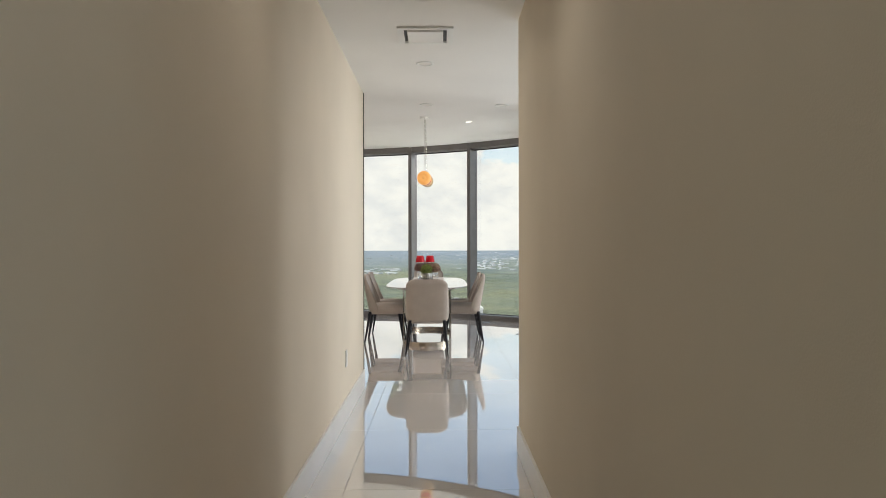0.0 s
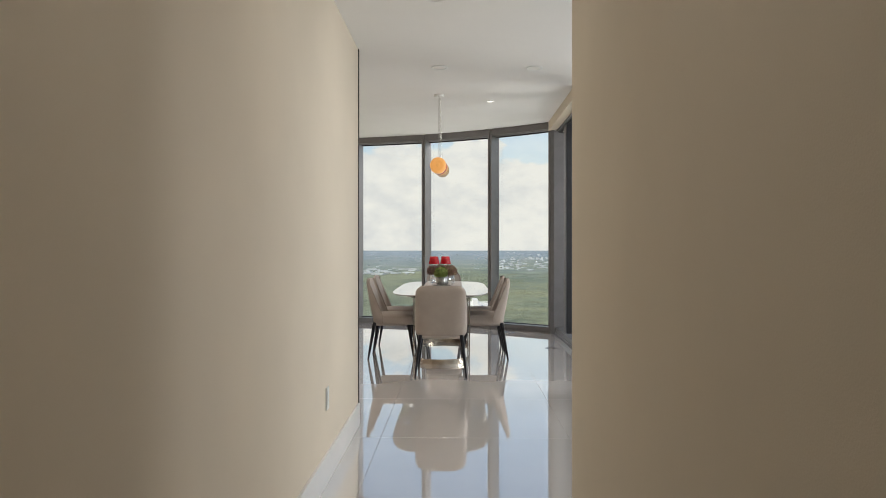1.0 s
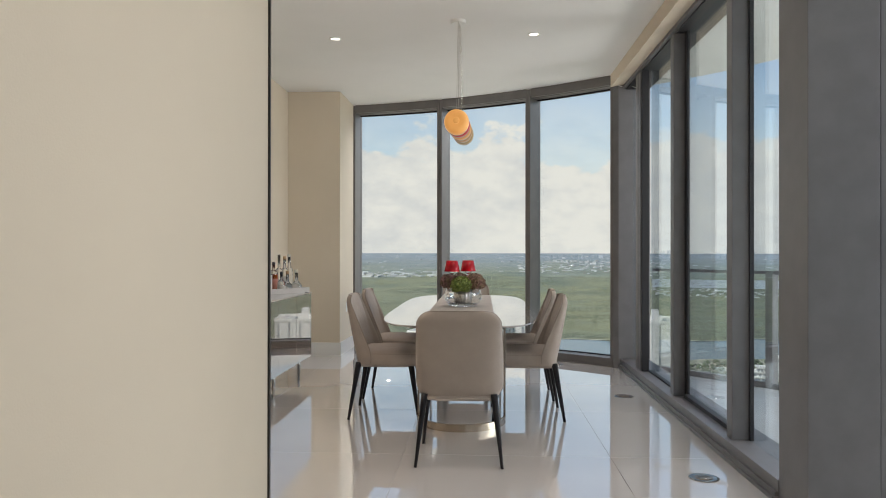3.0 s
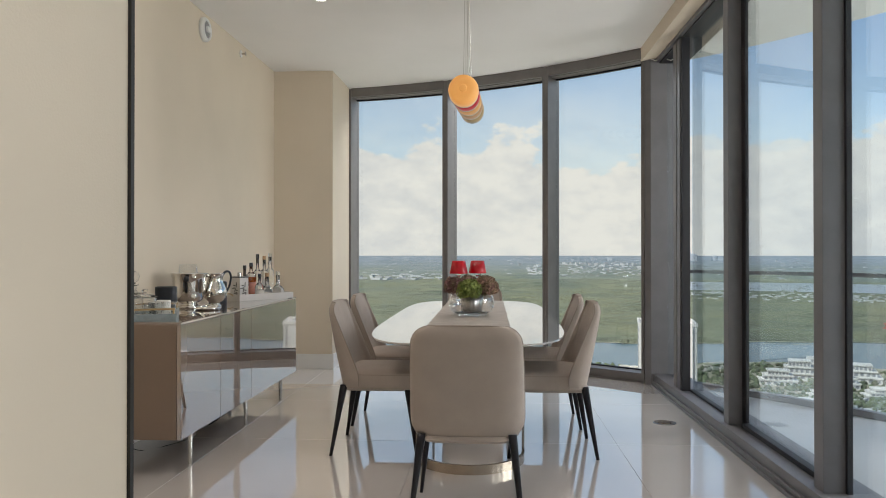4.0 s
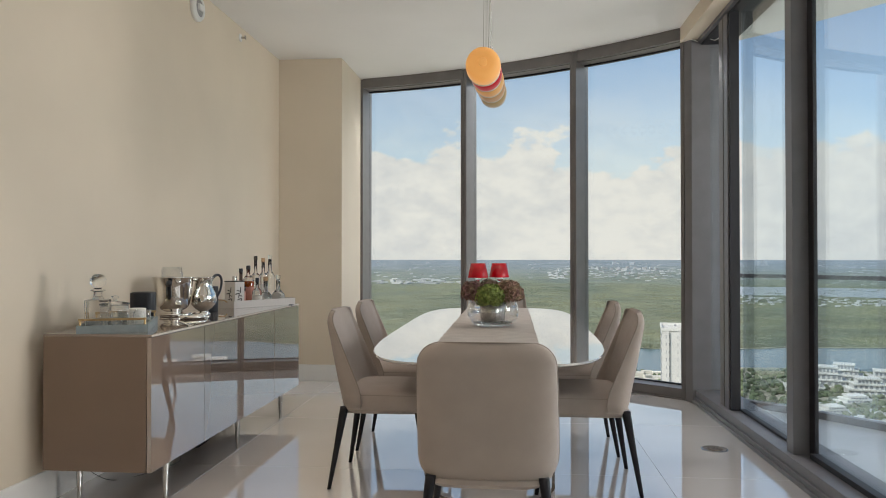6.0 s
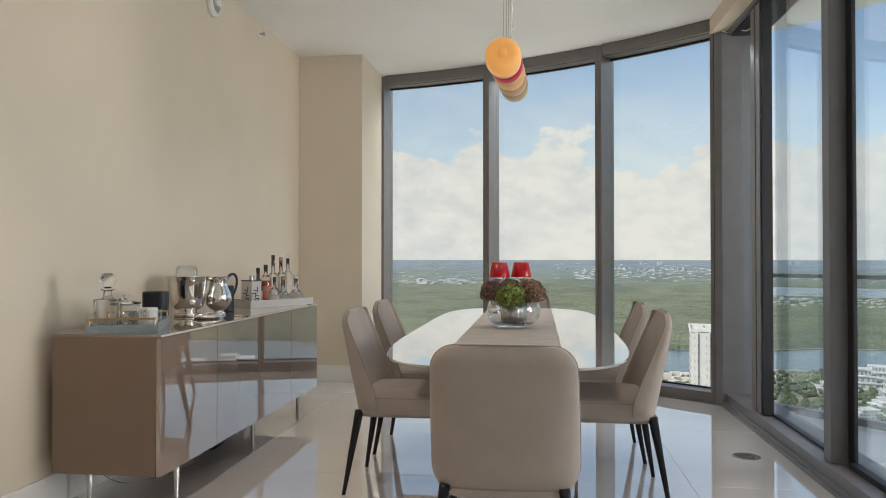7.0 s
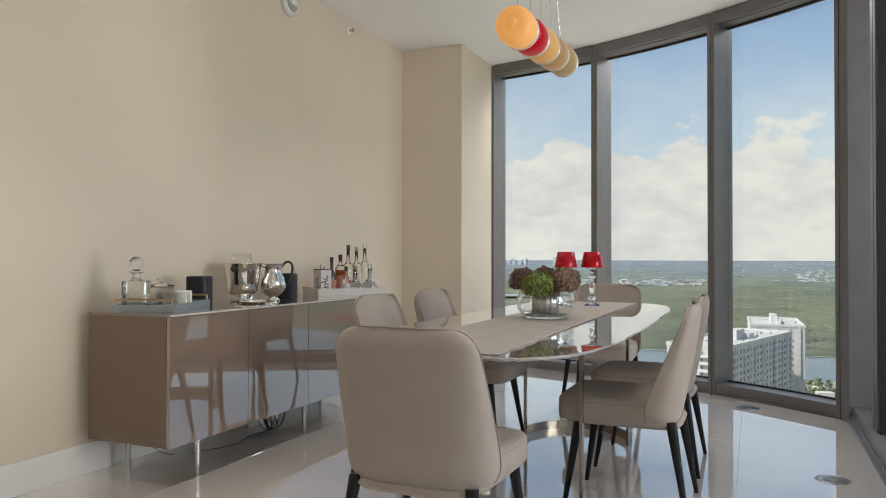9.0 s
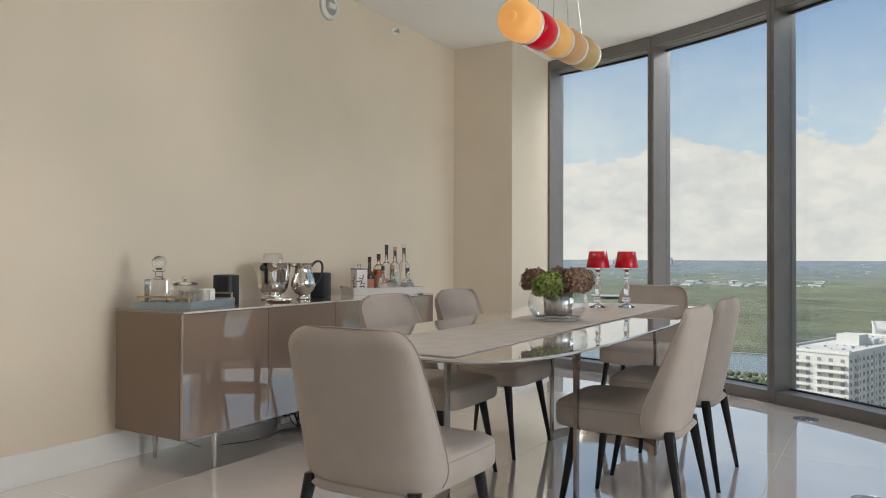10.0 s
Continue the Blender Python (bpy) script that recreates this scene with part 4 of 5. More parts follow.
M_AMBER = mat("amber_spirit", (0.40, 0.09, 0.015), 0.08, var=0.1, scale=20, coat=0.5)
M_PALE = mat("pale_glass", (0.9, 0.95, 0.97), 0.0, trans=1.0, ior=1.4)
M_ROSE = mat("rose_label", (0.55, 0.24, 0.18), 0.6, var=0.1, scale=60)
M_PAPER = mat("paper_label", (0.62, 0.60, 0.56), 0.7, var=0.1, scale=80)
M_CORK = mat("cork", (0.42, 0.27, 0.15), 0.8, var=0.2, scale=120, bump=0.3)
M_DKGLASS = mat("dark_glass", (0.05, 0.02, 0.012), 0.06, var=0.1, spec=0.7, coat=0.5)
bottle(0.322, 9.83, 0.033, 0.255, 0.012, 0.13, M_DKGLASS, M_BLACK, "dark spirit bottle with a black cap", band=M_ROSE)
bottle(0.348, 9.905, 0.040, 0.275, 0.013, 0.17, M_GLASS, M_BLACK, "amber whisky bottle with a black cap", M_AMBER, M_ROSE, 0.95)
bottle(0.385, 9.95, 0.036, 0.343, 0.012, 0.19, M_GLASS, M_DKGLASS, "tall clear spirit bottle with a dark stopper")
bottle(0.422, 10.005, 0.036, 0.328, 0.012, 0.19, M_GLASS, M_CORK, "tall clear bottle with a cork cap", None, M_PAPER)
bottle(0.443, 10.09, 0.034, 0.35, 0.013, 0.20, M_GLASS, M_PALE, "tall slim clear bottle with a glass stopper")
bottle(0.440, 9.83, 0.034, 0.19, 0.011, 0.09, M_GLASS, M_BLACK, "short bottle with a dark cap and pale label", None, M_PAPER)
bottle(0.482, 9.885, 0.046, 0.196, 0.014, 0.055, M_GLASS, M_CORK, "squat clear bottle with a wooden stopper")
bottle(0.535, 10.0, 0.050, 0.205, 0.015, 0.055, M_GLASS, M_PALE, "squat clear bottle with a glass stopper")

# ---- things on the table ----
RZ = TZ + 0.0055
vs = turned("flower_bowl", 2.113, 8.957, RZ, "clear glass bowl holding a posy of hydrangeas", "vase", (
    ("body", [(0.085, 0.0), (0.105, 0.004), (0.138, 0.04), (0.147, 0.075), (0.142, 0.11), (0.128, 0.14), (0.124, 0.141), (0.136, 0.11), (0.141, 0.075), (0.132, 0.042), (0.10, 0.012), (0.03, 0.010)], M_THIN, ""),))
part("base", lathe([(0.07, 0.0115), (0.10, 0.013), (0.112, 0.022), (0.06, 0.026)], 36), M_CRYSTAL, vs, "thick glass base", smooth=True)
part("inner_pot", lathe([(0.062, 0.027), (0.066, 0.03), (0.072, 0.14), (0.068, 0.14), (0.06, 0.03)], 60, flute=0.03, flutes=15), mat("frosted_ribbed_pot", (0.62, 0.59, 0.56), 0.15, metal=0.7, var=0.1, scale=14), vs, "ribbed silver inner pot", smooth=True)
M_BURG = mat("burgundy_petals", (0.24, 0.11, 0.12), 0.8, colour2=(0.20, 0.14, 0.09), scale=30, island=0.45)
M_BROWN = mat("brown_petals", (0.33, 0.18, 0.15), 0.8, colour2=(0.26, 0.19, 0.11), scale=30, island=0.45)
M_GREEN = mat("green_petals", (0.30, 0.34, 0.09), 0.8, colour2=(0.16, 0.22, 0.05), scale=30, island=0.4)
M_STEM = mat("green_stem", (0.07, 0.12, 0.03), 0.6, var=0.2, scale=20)


def flower_head(name, c, r, material, seed, squash=0.85, n=520):
    rnd = random.Random(seed)
    bm = bmesh.new()
    for i in range(n):
        z = 1 - 1.75 * (i + 0.5) / n
        a = i * 2.39996 + rnd.uniform(-0.2, 0.2)
        s = math.sqrt(max(0, 1 - z * z))
        d = Vector((s * math.cos(a), s * math.sin(a), z * squash))
        lump = 1 + 0.16 * noise.noise(d * 3.1 + Vector((seed, 0, 0)))
        p = Vector(c) + d * r * lump * rnd.uniform(0.84, 1.10)
        t1 = d.cross(Vector((rnd.uniform(-1, 1), rnd.uniform(-1, 1), rnd.uniform(-1, 1)))).normalized()
        t2 = d.cross(t1).normalized()
        ps = r * rnd.uniform(0.11, 0.19)
        mid = bm.verts.new(p + d * ps * 0.1)
        ring = []
        for k in range(8):
            b = k * math.pi / 4
            rr = ps * (1.0 if k % 2 == 0 else 0.62)
            ring.append(bm.verts.new(p + (t1 * math.cos(b) + t2 * math.sin(b)) * rr + d * ps * rnd.uniform(-0.2, 0.8)))
        for k in range(8):
            bm.faces.new((mid, ring[k], ring[(k + 1) % 8]))
    # the dense heart of the head
    bmesh.ops.create_icosphere(bm, subdivisions=2, radius=r * 0.76, matrix=Matrix.Translation(c) @ Matrix.Diagonal((1, 1, squash, 1)))
    return bm


head_places = ((-0.105, -0.035, 0.190, 0.066, M_BURG, "burgundy hydrangea head"), (-0.02, 0.075, 0.195, 0.066, M_BURG, "burgundy hydrangea head"),
               (0.085, 0.055, 0.192, 0.070, M_BROWN, "brown-red hydrangea head"), (0.105, -0.035, 0.180, 0.062, M_BROWN, "brown-red hydrangea head"),
               (-0.015, -0.085, 0.168, 0.072, M_GREEN, "lime green hydrangea head"))
for k, (x, y, z, r, material, label) in enumerate(head_places):
    ob = thing("hydrangea", pose(2.113, 8.957, RZ), label + " in the glass bowl", "flower", "hydrangeas")
    part("bloom", flower_head("bloom", (x, y, z), r, material, 11 + k), material, ob)
    part("stem", tube([(x * 0.9, y * 0.9, z - r * 0.5), (x * 0.4, y * 0.4, 0.1), (x * 0.25, y * 0.25, 0.03)], 0.004, 6), M_STEM, ob, smooth=True)

for x, y in ((2.132, 10.015), (1.988, 9.908)):
    cs = turned("candlestick", x, y, RZ, "crystal candlestick with a red glass shade", "candlestick", (
        ("foot", [(0.048, 0.0), (0.048, 0.006), (0.03, 0.014), (0.016, 0.024), (0.014, 0.03)], M_CRYSTAL, ""),
        ("stem", [(0.012, 0.03), (0.024, 0.040), (0.028, 0.050), (0.022, 0.060), (0.010, 0.068), (0.017, 0.085), (0.018, 0.13), (0.014, 0.155), (0.009, 0.165), (0.022, 0.178), (0.024, 0.186), (0.012, 0.196), (0.010, 0.22), (0.028, 0.234), (0.028, 0.242)], M_CRYSTAL, ""),
        ("shade", [(0.070, 0.243), (0.071, 0.246), (0.053, 0.342), (0.051, 0.342), (0.066, 0.246), (0.03, 0.244)], M_RED, "tapered red glass shade")), group="candlesticks")

# ---- outdoors, seen from about 110 m up ----
GZ = -110.0


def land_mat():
    """Mangrove close by, suburbs and woods beyond it, their far haze painted into the colour."""
    m = mat("hazed_land", (0.188, 0.202, 0.118), 0.9, colour2=(0.105, 0.132, 0.092), scale=0.006)
    nt = m.node_tree
    b = nt.nodes["Principled BSDF"]
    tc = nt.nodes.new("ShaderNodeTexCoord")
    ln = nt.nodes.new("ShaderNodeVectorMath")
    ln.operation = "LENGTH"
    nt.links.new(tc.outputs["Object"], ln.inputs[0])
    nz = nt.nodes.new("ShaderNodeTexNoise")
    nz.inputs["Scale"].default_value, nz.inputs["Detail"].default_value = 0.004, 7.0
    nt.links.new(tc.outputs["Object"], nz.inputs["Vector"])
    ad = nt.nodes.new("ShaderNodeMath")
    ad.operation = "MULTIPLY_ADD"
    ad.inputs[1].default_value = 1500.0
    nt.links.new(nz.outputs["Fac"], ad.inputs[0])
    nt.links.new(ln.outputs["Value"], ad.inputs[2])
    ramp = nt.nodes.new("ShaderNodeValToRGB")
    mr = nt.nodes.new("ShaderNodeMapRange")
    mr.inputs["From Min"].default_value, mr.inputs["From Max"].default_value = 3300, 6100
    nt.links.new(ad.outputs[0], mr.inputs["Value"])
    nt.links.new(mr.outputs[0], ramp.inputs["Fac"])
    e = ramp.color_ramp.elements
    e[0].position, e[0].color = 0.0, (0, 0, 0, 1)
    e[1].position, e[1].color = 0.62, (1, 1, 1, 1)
    # blue-grey haze tones of the far land, mixed in by distance
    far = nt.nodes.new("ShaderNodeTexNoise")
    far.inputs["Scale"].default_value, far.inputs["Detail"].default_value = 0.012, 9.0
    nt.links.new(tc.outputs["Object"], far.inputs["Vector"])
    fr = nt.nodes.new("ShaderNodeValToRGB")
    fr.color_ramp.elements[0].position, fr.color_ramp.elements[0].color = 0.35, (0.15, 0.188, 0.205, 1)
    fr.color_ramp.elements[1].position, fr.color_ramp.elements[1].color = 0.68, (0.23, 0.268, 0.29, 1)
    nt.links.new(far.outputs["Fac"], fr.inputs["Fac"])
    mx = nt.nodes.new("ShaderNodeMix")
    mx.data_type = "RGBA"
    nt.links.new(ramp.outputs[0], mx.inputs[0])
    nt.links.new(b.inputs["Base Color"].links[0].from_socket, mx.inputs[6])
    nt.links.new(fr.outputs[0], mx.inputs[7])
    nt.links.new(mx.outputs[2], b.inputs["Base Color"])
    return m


def ground_z(d):
    """The land is flat and lifts slightly far off, where it meets the sky."""
    return GZ if d < 2200 else GZ + 98.0 * min(1.0, (d - 2200) / 2700) ** 1.1


def polar(d, az, z=0.0):
    return Vector((d * math.sin(radians(az)), d * math.cos(radians(az)), z))


bm = bmesh.new()
rings = [300, 700, 1100, 1600, 2200] + [2200 + 180 * i for i in range(1, 16)]
rows = [[bm.verts.new(polar(d, a, ground_z(d))) for a in range(-180, 180, 4)] for d in rings]
grid_faces(bm, rows, close_u=True)
bm.faces.new(rows[0])
bmesh.ops.recalc_face_normals(bm, faces=bm.faces[:])
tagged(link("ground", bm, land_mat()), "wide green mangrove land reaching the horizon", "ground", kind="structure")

M_WATER = mat("river_water", (0.075, 0.125, 0.145), 0.22, var=0.12, scale=0.02, bump=0.2, bump_scale=0.4)
M_SAND = mat("pale_shore", (0.42, 0.38, 0.31), 0.9, colour2=(0.20, 0.21, 0.13), scale=0.03)
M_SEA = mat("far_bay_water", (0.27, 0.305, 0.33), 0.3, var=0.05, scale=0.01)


def sheet(name, pts, z, material, label, category):
    bm = bmesh.new()
    bm.faces.new([bm.verts.new((x, y, z)) for x, y in pts])
    bm.normal_update()
    if bm.faces[:][0].normal.z < 0:
        bmesh.ops.reverse_faces(bm, faces=bm.faces[:])
    return tagged(link(name, bm, material), label, category, kind="structure")


def far_bank(x):
    return 918 + 0.00009 * (x + 60) ** 2 + 9 * math.sin(x * 0.021) + 5 * math.sin(x * 0.057 + 1)


def near_bank(x):
    return (748 - 0.10 * max(0, x + 40) - 0.9 * max(0, x - 130)) + 6 * math.sin(x * 0.03) if x < 520 else 300


xs = list(range(-1100, 1001, 25))
sheet("water_river", [(x, far_bank(x)) for x in xs] + [(x, max(240, near_bank(x))) for x in reversed(xs)], GZ + 0.6, M_WATER, "calm grey-blue river below the mangroves", "water")
sheet("shore_near", [(x, max(240, near_bank(x))) for x in xs if x <= 520] + [(520, 100), (-1100, 100)], GZ + 1.2, M_SAND, "pale sandy near bank with palms", "ground")
sheet("shore_far", [(x, far_bank(x) + 5) for x in xs] + [(x, far_bank(x) - 2) for x in reversed(xs)], GZ + 1.0, M_SAND, "thin pale strand along the far bank", "ground")
sheet("island", [(171, 720), (225, 760), (315, 765), (378, 720), (387, 630), (342, 576), (261, 504), (198, 504), (180, 540), (216, 612), (171, 666)], GZ + 1.6, M_SAND, "pale built-up island in the river", "ground")
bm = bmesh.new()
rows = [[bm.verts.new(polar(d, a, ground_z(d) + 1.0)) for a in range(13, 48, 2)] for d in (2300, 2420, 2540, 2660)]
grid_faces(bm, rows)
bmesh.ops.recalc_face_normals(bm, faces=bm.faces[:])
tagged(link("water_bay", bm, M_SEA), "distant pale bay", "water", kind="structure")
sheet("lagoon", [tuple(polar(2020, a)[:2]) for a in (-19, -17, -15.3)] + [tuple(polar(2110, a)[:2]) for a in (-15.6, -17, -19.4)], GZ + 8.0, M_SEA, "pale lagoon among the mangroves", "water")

# tree crowns of the mangrove: uneven clumps, joined
ICO = bmesh.new()
bmesh.ops.create_icosphere(ICO, subdivisions=1, radius=1.0)
ICO_V = np.array([v.co[:] for v in ICO.verts])
ICO_F = np.array([[v.index for v in f.verts] for f in ICO.faces])
ICO.free()


def clumps(name, centres, sizes, material, label, category, rng, flat=0.5, rough=0.26):
    n = len(centres)
    jit = 1 + rough * rng.standard_normal((n, len(ICO_V), 1)).clip(-1.6, 1.6)
    v = ICO_V[None] * jit * sizes[:, None, None] * np.array([1, 1, flat]) + centres[:, None, :]
    f = (ICO_F[None] + (np.arange(n) * len(ICO_V))[:, None, None]).reshape(-1, 3)
    me = bpy.data.meshes.new(name)
    me.from_pydata(v.reshape(-1, 3).tolist(), [], f.tolist())
    me.materials.append(material)
    me.shade_smooth()
    return tagged(new(name, me), label, category, kind="stuff")


rng = np.random.default_rng(7)
M_CROWN = mat("mangrove_crowns", (0.200, 0.208, 0.130), 0.95, colour2=(0.105, 0.125, 0.095), scale=0.005, island=0.34, spec=0.1)
M_PALM = mat("shore_trees", (0.115, 0.145, 0.072), 0.9, colour2=(0.08, 0.105, 0.055), scale=0.02, island=0.35)
NT = 170000
az = rng.uniform(-42, 34, NT)
dist = 925 * (2750 / 925) ** (rng.uniform(0, 1, NT) ** 1.15)
cx, cy = dist * np.sin(np.radians(az)), dist * np.cos(np.radians(az))
keep = cy > np.array([far_bank(x) + 6 for x in cx])
cx, cy, dist = cx[keep], cy[keep], dist[keep]
size = rng.uniform(1.4, 3.3, len(cx)) * (0.9 + 0.3 * np.sin(cx * 0.013) * np.sin(cy * 0.011))
base = np.array([ground_z(d) for d in dist]) - 0.2
tall = size * rng.uniform(0.35, 0.8, len(cx)) + 3.0 * np.exp(-(cy - 918) / 18.0).clip(0, 1)
stand = np.sin(cx * 0.05 + 1.3 * np.sin(cy * 0.031)) * np.sin(cy * 0.043 + 1.1 * np.sin(cx * 0.037)) + 0.6 * np.sin(cx * 0.13 + cy * 0.021) * np.sin(cy * 0.11 - cx * 0.017)
tall = tall * (1.0 + 0.75 * stand).clip(0.25, 2.2)
ang = rng.uniform(0, 1.05, len(cx))[:, None] + np.arange(6)[None] * math.pi / 3
rad = size[:, None] * rng.uniform(0.75, 1.2, (len(cx), 6))
ring = np.stack([cx[:, None] + rad * np.cos(ang), cy[:, None] + rad * np.sin(ang), np.repeat(base[:, None], 6, 1)], 2)
tip = np.stack([cx + rng.uniform(-0.4, 0.4, len(cx)), cy + rng.uniform(-0.4, 0.4, len(cx)), base + tall], 1)[:, None, :]
verts = np.concatenate([ring, tip], 1).reshape(-1, 3)
tri = np.array([(k, (k + 1) % 6, 6) for k in range(6)])
tris = (tri[None] + (np.arange(len(cx)) * 7)[:, None, None]).reshape(-1, 3)
me = bpy.data.meshes.new("mangrove_forest")
me.from_pydata(verts.tolist(), [], tris.tolist())
me.materials.append(M_CROWN)
me.shade_smooth()
tagged(new("mangrove_forest", me), "dense green mangrove forest stretching to the suburbs", "forest", kind="stuff")
az, dist = rng.uniform(-16, 34, 3200), rng.uniform(560, 790, 3200)
cx, cy = dist * np.sin(np.radians(az)), dist * np.cos(np.radians(az))
keep = (cy < np.array([near_bank(x) - 5 for x in cx])) & (np.sin(cx * 0.05) + np.sin(cy * 0.07) > -0.9)
clumps("shore_trees", np.stack([cx, cy, np.full(3200, GZ + 3.0)], 1)[keep], rng.uniform(1.2, 3.3, 3200)[keep], M_PALM, "scattered green trees along the near bank", "trees", rng, 0.9)
ang, rad = rng.uniform(0, 6.283, 700), np.sqrt(rng.uniform(0, 1, 700))
cx, cy = 279 + 100 * rad * np.cos(ang), 634 + 118 * rad * np.sin(ang)
clumps("island_trees", np.stack([cx, cy, np.full(700, GZ + 3.0)], 1), rng.uniform(1.3, 3.0, 700), M_PALM, "green trees between the island buildings", "trees", rng, 0.9)

# buildings
M_STUCCO = mat("white_stucco", (0.60, 0.59, 0.56), 0.8, var=0.05, scale=0.08)
M_ROOF = mat("pale_roofing", (0.56, 0.545, 0.50), 0.85, var=0.08, scale=0.1)
M_DKWIN = mat("far_window_glass", (0.25, 0.265, 0.28), 0.25, var=0.1, scale=0.3)
M_PARAPET = mat("parapet_paint", (0.64, 0.63, 0.59), 0.8, var=0.04, scale=0.1)


def unit_box_mesh(name, material, sx, sy, sz):
    bm = box(-sx / 2, sx / 2, -sy / 2, sy / 2, -sz / 2, sz / 2)
    me = bpy.data.meshes.new(name)
    bm.to_mesh(me)
    bm.free()
    me.materials.append(material)
    return me


WIN_ME = unit_box_mesh("tower_window", M_DKWIN, 1.5, 0.3, 1.35)
BAL_ME = unit_box_mesh("tower_balcony", M_PARAPET, 2.8, 1.2, 1.0)


def tower(corner, u_deg, length, depth, top, floors, name, label, faces=("front", "left"), bays_front=16, bays_side=5, balconies=True):
    """A slab block: its near roof corner, the bearing of its long side, sizes, roof height."""
    ob = thing(name, Matrix.Translation((corner[0], corner[1], 0)) @ pose(0, 0, 0, 0, 0, 90 - u_deg), label, "building")
    part("wall", box(0, length, 0, depth, GZ, top), M_STUCCO, ob)
    part("roof", box(0.5, length - 0.5, 0.5, depth - 0.5, top, top + 0.25), M_ROOF, ob)
    bm = box(-0.3, length + 0.3, -0.3, 0.3, top, top + 1.2)
    add_box(bm, -0.3, length + 0.3, depth - 0.3, depth + 0.3, top, top + 1.2)
    add_box(bm, -0.3, 0.3, 0.3, depth - 0.3, top, top + 1.2), add_box(bm, length - 0.3, length + 0.3, 0.3, depth - 0.3, top, top + 1.2)
    part("parapet", bm, M_PARAPET, ob)
    part("plant_room", box(length * 0.42, length * 0.54, depth * 0.35, depth * 0.7, top + 0.25, top + 4.6), M_STUCCO, ob)
    units = random.Random(int(length))
    for k in range(int(length * 0.45)):
        x, y, s = units.uniform(2, length - 3), units.uniform(2, depth - 3), units.uniform(0.5, 1.3)
        if not (length * 0.40 < x < length * 0.62):
            part("roof_unit", box(x, x + s, y, y + s * 0.8, top + 0.25, top + 0.25 + s * 0.7), M_DKWIN if k % 3 else M_PARAPET, ob)
    part("plant_room", box(length * 0.52, length * 0.60, depth * 0.25, depth * 0.5, top + 0.25, top + 2.6), M_PARAPET, ob)

    for k in range(5):
        x = length * (k + 0.5) / 5
        part("pilaster", box(x - 0.5, x + 0.5, -0.7, 0.0, GZ, top - 0.2), M_STUCCO, ob)

    def put(me, nm, m):
        w = new(nm, me)
        w.parent = ob
        w.matrix_local = m

    for f in range(floors):
        z = top - 2.4 - 3.0 * f
        if "front" in faces:
            for k in range(bays_front):
                x = length * (k + 0.5) / bays_front
                put(WIN_ME, "window", Matrix.Translation((x, -0.02, z)))
                if balconies and k % 3 == 1:
                    put(BAL_ME, "balcony", Matrix.Translation((x + 0.2, -0.7, z - 1.2)))
        if balconies:
            part("balcony", add_box(box(-1.5, 0.0, depth * 0.04, depth * 0.46, z - 1.75, z - 1.55), -1.5, -1.35, depth * 0.04, depth * 0.46, z - 1.55, z - 0.75), M_PARAPET, ob)
            part("balcony", add_box(box(-1.5, 0.0, depth * 0.56, depth * 0.97, z - 1.75, z - 1.55), -1.5, -1.35, depth * 0.56, depth * 0.97, z - 1.55, z - 0.75), M_PARAPET, ob)
        for face, y0 in (("left", 0.0), ("right", length)):
            if face in faces:
                for k in range(bays_side):
                    put(WIN_ME, "window", Matrix.Translation((y0 + (-0.02 if face == "left" else 0.02), depth * (k + 0.5) / bays_side, z)) @ pose(0, 0, 0, 0, 0, 90))
    return ob


tower((-6.8, 325), 18.5, 85, 26, -36.0, 12, "apartment_tower", "long white apartment tower with rows of windows and balconies", ("front", "left"), 20, 6)
tower((1.5, 424), 88, 26, 52, -34.5, 12, "apartment_tower", "taller white apartment tower behind the long block", ("front", "right"), 5, 7, False)
tower((61.5, 300), 100, 22, 24, -27.6, 16, "apartment_tower", "narrow white apartment tower by the river", ("front", "left"), 5, 5, False)


def terrace(x, y, w, d, h, rz):
    ob = thing("terraced_house", pose(x, y, GZ + 1.6, 0, 0, rz), "white terraced apartment house on the island", "building", "island houses")
    for k in range(3):
        s = 1 - 0.22 * k
        part("storey", box(-w * s / 2, w * s / 2, -d / 2, d / 2 - d * 0.12 * k, h * k / 3, h * (k + 1) / 3), M_STUCCO, ob)
        part("parapet", box(-w * s / 2 - 0.6, w * s / 2 + 0.6, -d / 2 - 1.0, d / 2 - d * 0.12 * k + 0.5, h * (k + 1) / 3 - 0.4, h * (k + 1) / 3 + 0.7), M_PARAPET, ob)
        for j in range(6):
            part("window", box(-w * s / 2 + w * s * (j + 0.2) / 6, -w * s / 2 + w * s * (j + 0.75) / 6, -d / 2 - 0.06, -d / 2 + 0.1, h * (k + 0.25) / 3, h * (k + 0.75) / 3), M_DKWIN, ob)


for x, y, w, d, h, rz in ((270, 705, 34, 20, 22, -15), (302, 735, 36, 22, 30, -20), (334, 770, 34, 22, 26, -25), (318, 690, 34, 20, 24, -10), (350, 720, 40, 22, 28, -20), (372, 675, 36, 22, 22, -30), (285, 640, 26, 18, 13, 5), (330, 640, 28, 18, 14, -8), (250, 600, 24, 16, 11, 12)):
    terrace(x * 0.9, y * 0.9, w * 0.85, d * 0.8, h * 0.55, rz)


